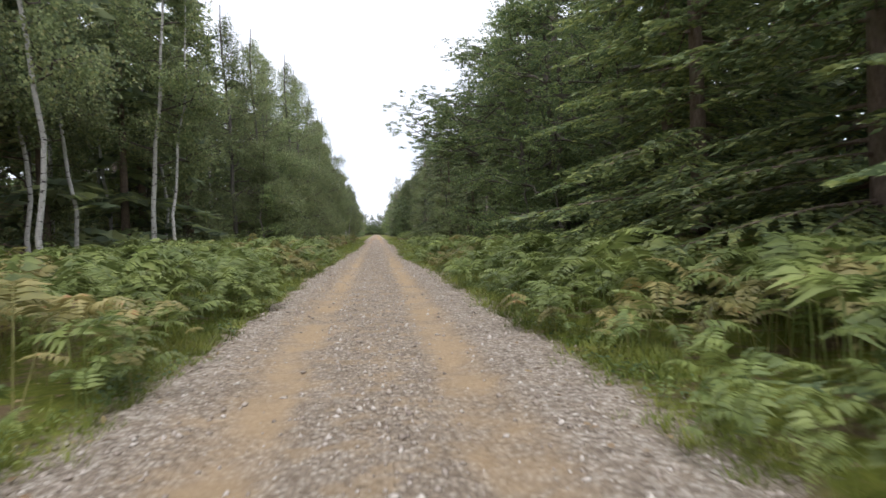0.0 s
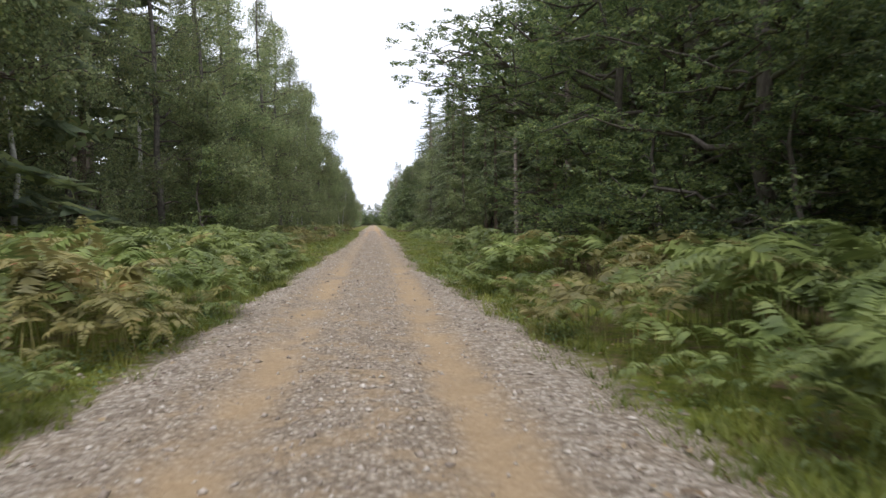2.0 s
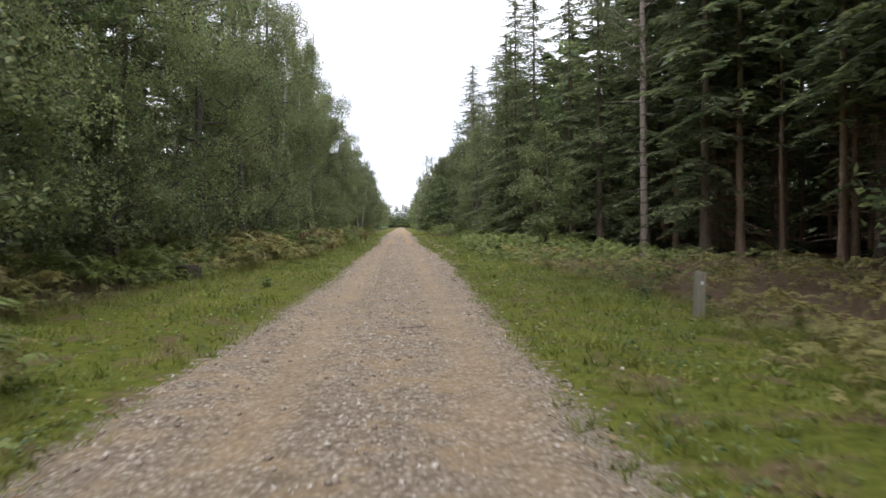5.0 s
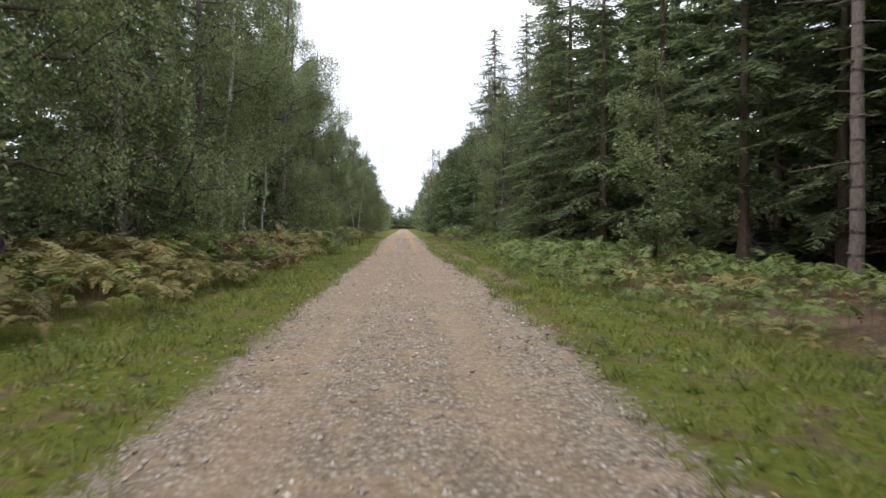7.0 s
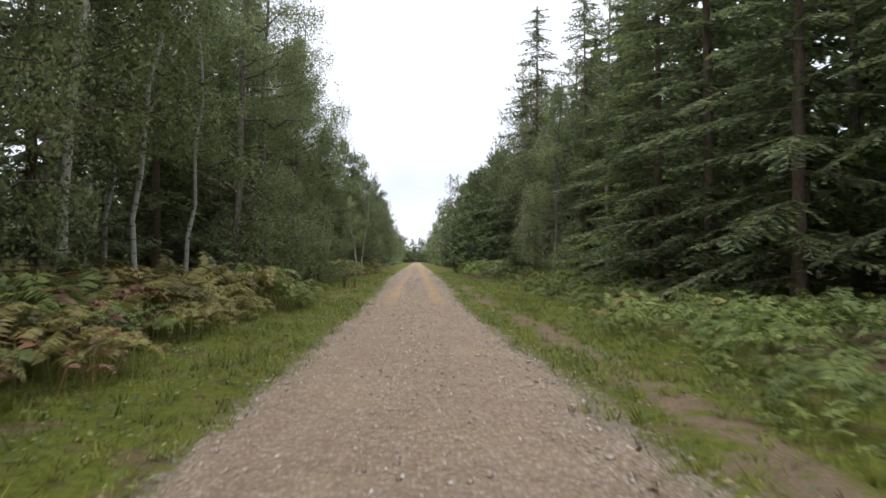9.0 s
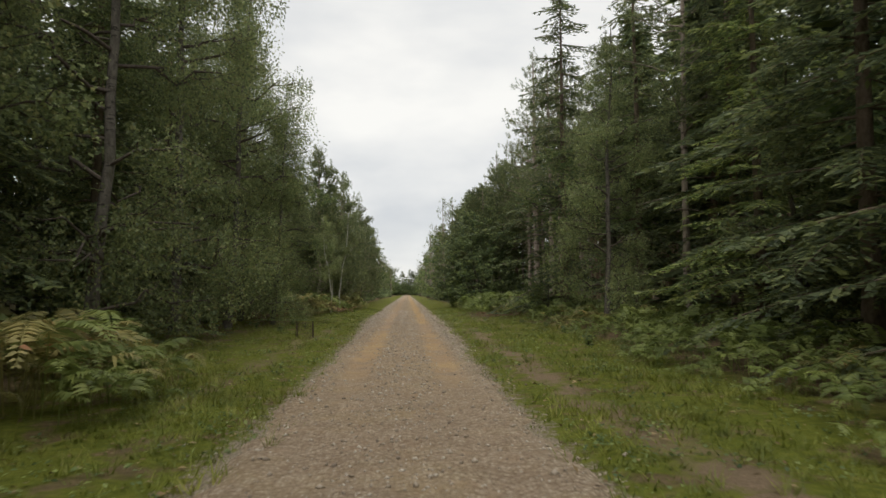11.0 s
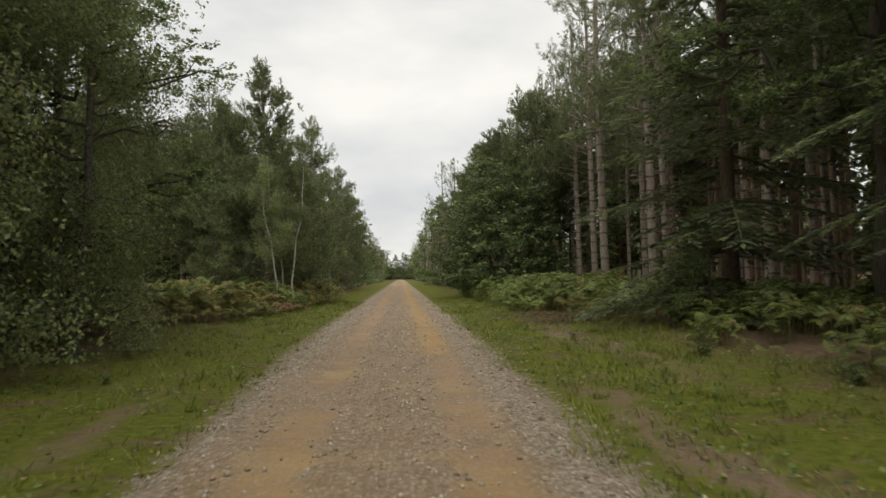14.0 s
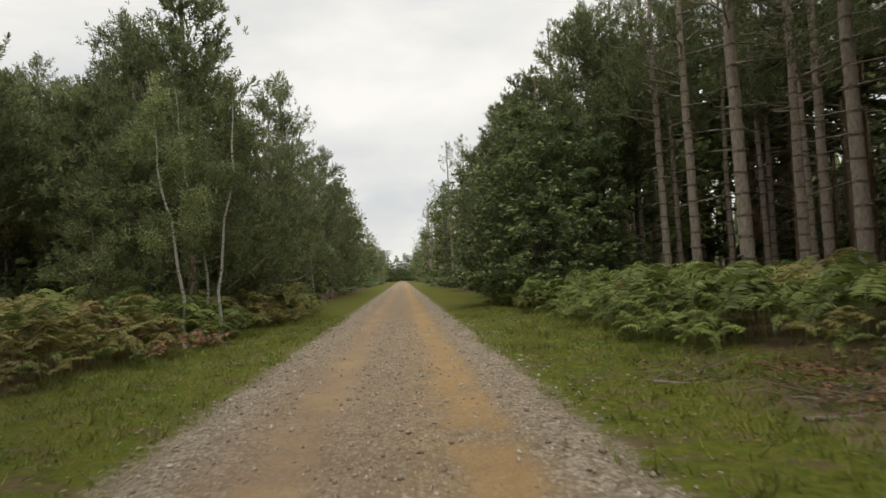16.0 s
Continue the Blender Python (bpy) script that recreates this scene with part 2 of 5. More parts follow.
def broadleaf(name, label, seed, height, base, radius, bark, foliage, n_limbs, n_leaves, leaf, hang=0.0, girth=0.16, lean=0.0, bend=0.06, rise=0.5, low=1.0, split=True):
    """An oak or birch: limbs that fork, clumps of leaves on their outer ends. hang: how far twigs droop."""
    rng = np.random.default_rng(seed)
    line = trunk_line(rng, height * 0.95, lean, bend)
    rad = girth * (1 - line[:, 2] / height) ** 0.8 + 0.012
    rad[0] *= 1.35
    limbs, centres, spread = [], [], []
    for i in range(n_limbs):
        f = (i + rng.uniform(0, 1)) / n_limbs
        z = base + (height * 0.93 - base) * f
        prof = math.sin(math.pi * min(1, 0.22 + 0.78 * f) ** 0.8) ** 0.7 if f < 0.97 else 0.25
        reach = radius * max(0.22, prof) * rng.uniform(0.65, 1.15) * (low if f < 0.2 else 1)
        a = rng.uniform(0, 2 * np.pi)
        out = np.array([math.cos(a), math.sin(a), 0])
        n = 7
        u = np.linspace(0, 1, n)
        p0 = at_height(line, z)
        P = p0 + out * (u * reach)[:, None] + np.array([0, 0, 1.0]) * (rise * reach * u ** 1.2 - 0.35 * (hang + 0.3) * reach * u ** 2.2)[:, None]
        P[1:] += rng.normal(size=(n - 1, 3)) * 0.06 * reach
        r0 = min(np.interp(z, line[:, 2], rad) * 0.6, 0.015 * reach + 0.012)
        wood = [tube(P, r0 * (1 - u * 0.85), 5)] if split else [tube(P[::2], (r0 * (1 - u * 0.85))[::2], 3)]
        for side in (-1, 1, -1, 1):
            k = rng.integers(2, 5)
            b = a + side * rng.uniform(0.4, 1.1)
            q = np.array([math.cos(b), math.sin(b), rng.uniform(-0.1, 0.5)]) * reach * rng.uniform(0.3, 0.55)
            Q = P[k] + q * np.linspace(0, 1, 4)[:, None]
            Q[1:] += rng.normal(size=(3, 3)) * 0.03 * reach
            if split:
                wood.append(tube(Q, r0 * 0.5 * np.linspace(1, 0.2, 4), 4))
            centres += [Q[1], Q[2], Q[3]]
            spread += [0.06 * reach + 0.13] * 3
        limbs.append(join(wood))
        centres += [P[3], P[4], P[5], P[6]]
        spread += [0.06 * reach + 0.14] * 4
    centres, spread = np.array(centres), np.array(spread)
    share = (spread - 0.1) ** 1.25
    # every centre carries a few small clumps (or hanging twigs), and the leaves sit on those
    clumps = 5 if not hang else 7
    nest = np.clip(rng.normal(size=(len(centres), clumps, 3)), -1.7, 1.7) * spread[:, None, None] * np.array([1.1, 1.1, 0.6])
    pick = rng.choice(len(centres), n_leaves, p=share / share.sum())
    which = rng.integers(0, clumps, n_leaves)
    C = centres[pick] + nest[pick, which]
    if hang:
        C += rng.normal(size=(n_leaves, 3)) * np.array([0.055, 0.055, 0.05]) * max(1, leaf / 0.15)
        C[:, 2] -= rng.uniform(0, 1, n_leaves) ** 1.2 * hang * (0.5 + 0.9 * ((pick * 7 + which * 3) % 10) / 10)
    else:
        C += np.clip(rng.normal(size=(n_leaves, 3)), -1.8, 1.8) * np.array([1, 1, 0.45]) * 0.85 * leaf
    C[:, 2] = np.maximum(C[:, 2], 0.35)
    crown = leaves(C, leaf, leaf * 0.62, 1.8, rng, np.array([0, 0, -1.3 * hang]) if hang else None)
    return tree(name, label, "tree", tube(line, rad, 9 if split else 6), crown, bark, foliage, limbs if split else (), () if split else limbs)


def shrub(name, label, seed, radius, height, clumps, per, leaf, foliage):
    """A rounded shrub: stems that fan out from the foot, leaves in clumps over a lumpy dome."""
    rng = np.random.default_rng(seed)
    a = rng.uniform(0, 2 * np.pi, clumps)
    f = np.arccos(1 - rng.uniform(0, 1, clumps) * 0.97)
    r = 1 + 0.13 * np.sin(3 * a + 5 * f) + 0.1 * np.sin(5 * a - 4 * f + 1) + rng.normal(0, 0.07, clumps)
    r *= np.where(rng.uniform(0, 1, clumps) < 0.3, rng.uniform(0.6, 0.9, clumps), 1.0)
    K = np.column_stack([np.cos(a) * np.sin(f) * radius * r, np.sin(a) * np.sin(f) * radius * r, 0.5 + (height - 0.5) * np.cos(f) * r])
    C = np.repeat(K, per, 0) + np.clip(rng.normal(size=(clumps * per, 3)), -1.8, 1.8) * np.array([0.16, 0.16, 0.09])
    C[:, 2] = np.maximum(C[:, 2], 0.2)
    u = np.linspace(0, 1, 6)[:, None]
    stems = [tube(np.array([0.15, 0.15, 0]) * rng.normal(size=3) + p * np.column_stack([u ** 1.4, u ** 1.4, u]), 0.05 * (1 - 0.8 * u[:, 0]), 5) for p in K[::24] * 0.97]
    return tree(name, label, "bush", stems[0], leaves(C, leaf, leaf * 0.5, 1.2, rng), BARK_OAK, foliage, stems[1:])


def spray(rng, length, twigs, droop, step):
    """A flat conifer branch along +x: drooping, with side twigs set with short needle shoots every step metres. Gives shoot centres, directions and lengths."""
    u = np.linspace(0.1, 1, twigs)
    C, D, L = [], [], []
    for k, t in enumerate(u):
        p = np.array([t * length, 0, -droop * length * t ** 1.7])
        for side in (-1, 1):
            tl = length * 0.34 * (1.08 - t) ** 0.75 * rng.uniform(0.6, 1.25) + 0.06
            ang = rng.uniform(0.6, 1.05)
            d = np.array([math.cos(ang), side * math.sin(ang), -0.15 - droop * 0.5 + rng.normal() * 0.1])
            d /= np.linalg.norm(d)
            e = np.array([-d[1], d[0], 0])
            m = max(1, int(round(tl / step)))
            q = (np.arange(m) + 0.6) / m
            P = p + d * (tl * q)[:, None] + np.array([0, 0, -0.12]) * (tl * q ** 2)[:, None]
            for way in (-1, 1):
                C.append(P)
                D.append(d + e * way * 0.65 + rng.normal(size=(m, 3)) * 0.16)
                L.append(np.full(m, step * 1.35))
        C.append(p[None])
        D.append(np.array([[1, 0, -droop]]))
        L.append(np.array([length / twigs * 1.6]))
    return np.concatenate(C), unit(np.concatenate(D)), np.concatenate(L)


def conifer(name, label, seed, height, base, radius, whorls, per, twigs, step, droop, bark, foliage, girth=0.17, width=0.085, power=0.85, dead=0, coarse=False, split=False):
    """A spruce: whorls of drooping sprays on a straight stem, dead twigs low down."""
    rng = np.random.default_rng(seed)
    line = trunk_line(rng, height, 0.0, 0.015)
    rad = girth * (1 - line[:, 2] / height) + 0.012
    rad[0] *= 1.3
    C, D, L, limbs = [], [], [], []
    for i in range(whorls):
        f = i / whorls
        z = base + (height - 0.25 - base) * (1 - (1 - f) ** 1.3)
        reach = radius * (1 - f) ** (power * 1.25) * rng.uniform(0.8, 1.15) + 0.36
        off = rng.uniform(0, 6.28)
        for j in range(per):
            a = off + 6.283 * j / per + rng.normal() * 0.25
            ln = reach * rng.uniform(0.6, 1.12)
            dr = droop * rng.uniform(0.5, 1.3) * (1.1 - 0.9 * f)
            c, d, l = spray(rng, ln, max(4, int(twigs * ln / radius)), dr, step)
            ca, sa = math.cos(a), math.sin(a)
            M = np.array([[ca, sa, 0], [-sa, ca, 0], [0, 0, 1]])
            z0 = min(z + rng.uniform(-0.8, 0.8) * (height - base) / whorls, height - 0.1)
            p0 = at_height(line, max(0.1, min(z0, height)))
            C.append(c @ M + p0)
            D.append(d @ M)
            L.append(l)
            u = np.linspace(0, 0.9, 4)
            P = np.column_stack([u * ln, 0 * u, -dr * ln * u ** 1.7]) @ M + p0
            if not coarse:
                limbs.append(tube(P, (0.012 + 0.009 * ln) * np.linspace(1, 0.25, 4), 3))
    for i in range(dead):
        z = rng.uniform(0.8, base)
        a = rng.uniform(0, 6.28)
        P = at_height(line, z) + np.array([math.cos(a), math.sin(a), -0.15]) * np.linspace(0, rng.uniform(0.5, 1.6), 4)[:, None]
        P[1:] += rng.normal(size=(3, 3)) * 0.05
        limbs.append(tube(P, np.array([0.016, 0.012, 0.008, 0.003]), 3))
    tip = np.repeat(np.array([at_height(line, z) for z in np.linspace(height - 1.5, height, 12)]), 6, 0)
    C.append(tip)
    D.append(unit(rng.normal(size=tip.shape) * np.array([1, 1, 0.4]) + np.array([0, 0, 0.7])))
    L.append(np.interp(tip[:, 2], [height - 1.5, height], [0.5, 0.2]))
    C, D, L = np.concatenate(C), np.concatenate(D), np.concatenate(L)
    C[:, 2] = np.maximum(C[:, 2], 0.15)
    s = unit(np.cross(D, rng.normal(size=D.shape) * 0.5 + np.array([0, 0, 1.0])))
    W = (width * rng.uniform(0.7, 1.4, len(C)))[:, None]
    Lc = L[:, None] * rng.uniform(0.8, 1.3, len(C))[:, None]
    V = np.stack([C - D * Lc * 0.45, C + s * W, C + D * Lc * 0.6, C - s * W], 1).reshape(-1, 3)
    crown = (V, np.arange(len(V)).reshape(-1, 4))
    return tree(name, label, "tree", tube(line, rad, 9), crown, bark, foliage, limbs if split else (), () if split else limbs)


def pine(name, label, seed, height, base, radius, n_limbs, tufts, girth=0.17, stubs=30, lean=0.0, big=1.0, full=1.0, taper=0.6):
    """A Scots pine: long bare bole with branch stubs and whorl rings, ragged needle plates near the top."""
    rng = np.random.default_rng(seed)
    n = 2 * int(height / 0.52) if stubs > 6 else 12
    line = trunk_line(rng, height, lean, 0.008, n)
    rad = girth * (1 - line[:, 2] / height) ** 0.65 + 0.015
    rad[0] *= 1.25
    if n > 12:
        rad[2::2] *= 1.05
    limbs, C, D = [], [], []
    for z in np.arange(0.78, base, 0.52) if stubs > 6 else ():
        z = z + rng.uniform(-0.03, 0.03)
        r = float(np.interp(z, line[:, 2], rad))
        p = at_height(line, z)
        for a in rng.uniform(0, 6.28, rng.integers(3, 6)):
            ln = rng.choice([0.04, 0.09, 0.6, 1.5], p=[0.6, 0.3, 0.07, 0.03] if z < 3.4 else [0.3, 0.2, 0.27, 0.23])
            P = p + np.array([math.cos(a), math.sin(a), rng.uniform(-0.4, 0.1)]) * np.array([r * 0.7, r + ln * 0.6, r + ln])[:, None]
            limbs.append(tube(P, np.array([0.03, 0.02, 0.008]) if ln < 0.2 else np.array([0.02, 0.012, 0.005]), 4))
    for i in range(n_limbs):
        f = (i + rng.uniform()) / n_limbs
        z = base + (height * 0.97 - base) * f
        reach = radius * (1 - f) ** taper * rng.uniform(0.6, 1.15) + 0.25
        a = rng.uniform(0, 6.28)
        u = np.linspace(0, 1, 6)
        out = np.array([math.cos(a), math.sin(a), 0])
        P = at_height(line, z) + out * (u * reach)[:, None] + np.array([0, 0, 1]) * (0.45 * reach * u ** 1.5)[:, None]
        P[1:] += rng.normal(size=(5, 3)) * 0.06 * reach
        limbs.append(tube(P, (0.014 + 0.012 * reach) * np.linspace(1, 0.25, 6), 4 if stubs > 6 else 3))
        m = max(5, int(tufts * reach / radius))
        q = rng.integers(2, 6, m)
        c = P[q] + rng.normal(size=(m, 3)) * np.array([0.2, 0.2, 0.1]) * (0.4 + 0.6 * reach)
        k = 22 if big == 1 else 12
        shoot = unit(out * 0.55 + np.array([0, 0, 1.0]) + rng.normal(size=(m, 3)) * 0.3)
        C.append(np.repeat(c, k, 0) + np.repeat(shoot, k, 0) * (rng.uniform(0, 0.34, m * k) * big)[:, None])
        D.append(np.repeat(shoot, k, 0) * 0.8 + rng.normal(size=(m * k, 3)) * 0.55)
    top = np.array([at_height(line, z) for z in np.linspace(height * 0.8, height + 0.05, 30)])
    rim = rng.normal(size=top.shape) * np.array([0.25 * radius, 0.25 * radius, 0.1]) * full * np.linspace(1, 0.12, 30)[:, None]
    top = np.repeat(top + rim, 16, 0)
    C.append(top + np.array([0, 0, 1.0]) * rng.uniform(0, 0.34, len(top))[:, None])
    D.append(rng.normal(size=top.shape) * 0.55 + np.array([0, 0, 0.8]))
    C, D = np.concatenate(C), unit(np.concatenate(D))
    s = unit(np.cross(D, rng.normal(size=D.shape)))
    L = big * full * rng.uniform(0.11, 0.2, len(C))[:, None]
    W = 0.012 * big * full ** 2
    V = np.stack([C, C + D * L * 0.55 + s * W, C + D * L, C + D * L * 0.55 - s * W], 1).reshape(-1, 3)
    return tree(name, label, "tree", tube(line, rad, 10), (V, np.arange(len(V)).reshape(-1, 4)), BARK_PINE, NEEDLE_PINE, (), limbs)




# ---- ground and road ----
def smooth(v, lo, hi):
    t = np.clip((np.asarray(v, float) - lo) / (hi - lo), 0, 1)
    return t * t * (3 - 2 * t)


def ground_z(x, y):
    ax = np.abs(x)
    near = 0.03 * np.sin(1.9 * x + 0.7 * y) + 0.025 * np.sin(0.8 * x - 1.7 * y + 1.0) + 0.02 * np.sin(3.1 * y + 1.4 * x)
    far = 0.1 * np.sin(0.21 * x + 0.13 * y) + 0.06 * np.sin(0.5 * x - 0.31 * y)
    return -0.05 + 0.05 * smooth(ax, 1.3, 2.4) + near * smooth(ax, 1.6, 3.0) + 0.12 * smooth(ax, 4.5, 8.0) + far * smooth(ax, 5, 12) - 0.26 * smooth(x, 2.4, 6.0) * smooth(y, 35, 42) * (1 - smooth(y, 62, 72))


EDGE_LEFT = ([-10, 11, 24, 32, 41, 45, 49, 58, 66, 76, 86, 93, 100, 108, 150, 240], [1.7, 1.7, 1.8, 1.58, 1.54, 1.36, 1.22, 1.3, 1.28, 1.26, 1.28, 1.38, 1.62, 1.82, 1.84, 1.6])
EDGE_RIGHT = ([-10, 13, 24, 28, 32, 42, 48, 56, 63, 69, 78, 85, 91, 98, 107, 150, 240], [2.0, 2.0, 1.86, 1.6, 1.4, 1.4, 1.62, 1.8, 1.9, 1.7, 1.5, 1.46, 1.7, 1.68, 1.85, 1.9, 1.7])


def half_width(y, side):
    """How far the track's edge lies from its middle."""
    y, side = np.asarray(y, float), np.asarray(side, float)
    w = np.where(side > 0, np.interp(y, *EDGE_RIGHT), np.interp(y, *EDGE_LEFT))
    return w + 0.05 * np.sin(0.9 * y + 2.1 * side) + 0.05 * np.sin(2.7 * y + side * 0.7) + 0.05 * np.sin(6.1 * y + 3 * side) * np.sin(1.3 * y) + 0.035 * np.sin(11.7 * y + side)


def road_z(x, y):
    ruts = np.exp(-((np.abs(x - 0.13) - 0.78) / 0.27) ** 2)
    w = np.where(np.asarray(x) > 0, half_width(y, 1.0), half_width(y, -1.0))
    return 0.012 - 0.035 * ruts + 0.008 * np.sin(1.7 * y + 2 * x) + 0.006 * np.sin(4.3 * y - 3 * x) - 0.12 * smooth(np.abs(x), w - 0.12, w + 0.2)


def sheet(name, xs, ys, height, mat):
    X, Y = np.meshgrid(xs, ys)
    V = np.stack([X, Y, height(X, Y)], -1).reshape(-1, 3)
    nx = len(xs)
    i = (np.arange(len(ys) - 1)[:, None] * nx + np.arange(nx - 1)[None, :]).ravel()
    F = np.stack([i, i + 1, i + nx + 1, i + nx], -1)
    return new(name, build_mesh(name, V, F, mat, True))


def ground_material():
    m, n, l, b = material("verge_and_forest_floor", 0.95, 0.1)
    pos, X, Y, Z = world_xyz(n, l)
    warp = noise_node(n, l, 0.5, 4, 0.6, pos)
    fine = noise_node(n, l, 9.0, 6, 0.7, pos)
    mid = noise_node(n, l, 1.6, 5, 0.65, pos)
    grit = noise_node(n, l, 45.0, 3, 0.7, pos)
    ax = calc(n, l, 'ADD', calc(n, l, 'ABSOLUTE', X), calc(n, l, 'MULTIPLY', calc(n, l, 'SUBTRACT', warp, 0.5), 3.0))
    grass = ramp(n, l, fine, [(0.25, (0.062, 0.078, 0.015)), (0.5, (0.135, 0.155, 0.024)), (0.75, (0.225, 0.225, 0.046))])
    litter = ramp(n, l, fine, [(0.25, (0.08, 0.055, 0.035)), (0.55, (0.19, 0.13, 0.082)), (0.8, (0.31, 0.215, 0.135))])
    sand = ramp(n, l, grit, [(0.3, (0.15, 0.105, 0.065)), (0.7, (0.33, 0.245, 0.165))])
    thin = span(n, l, mid, 0.5, 0.64)
    col = mix(n, l, calc(n, l, 'MULTIPLY', thin, 0.82), grass, litter)
    col = mix(n, l, span(n, l, ax, 4.6, 6.4), col, litter)
    # worn strips beside the track
    def strip(x0, half, y0, y1):
        d = calc(n, l, 'ABSOLUTE', calc(n, l, 'SUBTRACT', calc(n, l, 'ADD', X, calc(n, l, 'MULTIPLY', calc(n, l, 'SUBTRACT', warp, 0.5), 1.2)), x0))
        d = calc(n, l, 'ADD', d, calc(n, l, 'MULTIPLY', calc(n, l, 'SUBTRACT', fine, 0.5), 0.9))
        a = calc(n, l, 'SUBTRACT', 1.0, span(n, l, d, half * 0.4, half))
        along = calc(n, l, 'MULTIPLY', span(n, l, Y, y0 - 2, y0 + 2), calc(n, l, 'SUBTRACT', 1.0, span(n, l, Y, y1 - 2, y1 + 2)))
        return calc(n, l, 'MULTIPLY', a, along)
    worn = calc(n, l, 'MAXIMUM', strip(2.6, 0.38, 60, 78), strip(2.45, 0.32, 77, 97))
    worn = calc(n, l, 'MAXIMUM', worn, calc(n, l, 'MULTIPLY', strip(-2.7, 0.24, 80, 98), 0.6))
    worn = calc(n, l, 'MAXIMUM', worn, strip(4.0, 0.62, 98, 108))
    worn = calc(n, l, 'MULTIPLY', worn, calc(n, l, 'MULTIPLY', span(n, l, mid, 0.34, 0.52), span(n, l, fine, 0.26, 0.42)))
    col = mix(n, l, worn, col, sand)
    tight = calc(n, l, 'ADD', calc(n, l, 'ABSOLUTE', X), calc(n, l, 'MULTIPLY', calc(n, l, 'SUBTRACT', fine, 0.5), 1.3))
    def steps(first, *changes):
        w = calc(n, l, 'ADD', 0.0, first)
        for y0, y1, by in changes:
            w = calc(n, l, 'ADD', w, calc(n, l, 'MULTIPLY', span(n, l, Y, y0, y1), by))
        return w
    w_left = steps(1.76, (30, 50, -0.46), (88, 106, 0.52))
    w_right = steps(2.0, (26, 32, -0.56), (44, 58, 0.42), (66, 78, -0.38), (85, 95, 0.3))
    right_of = span(n, l, X, -0.1, 0.1)
    wide = calc(n, l, 'ADD', calc(n, l, 'MULTIPLY', w_right, right_of), calc(n, l, 'MULTIPLY', w_left, calc(n, l, 'SUBTRACT', 1.0, right_of)))
    edge = calc(n, l, 'SUBTRACT', 1.0, span(n, l, calc(n, l, 'SUBTRACT', tight, wide), 0.04, 0.26))
    col = mix(n, l, edge, col, ramp(n, l, grit, [(0.38, (0.16, 0.125, 0.08)), (0.62, (0.46, 0.39, 0.3))]))
    l.new(col, b.inputs["Base Color"])
    bump(n, l, b, calc(n, l, 'ADD', fine, calc(n, l, 'MULTIPLY', grit, 0.4)), 0.9, 0.06)
    return m


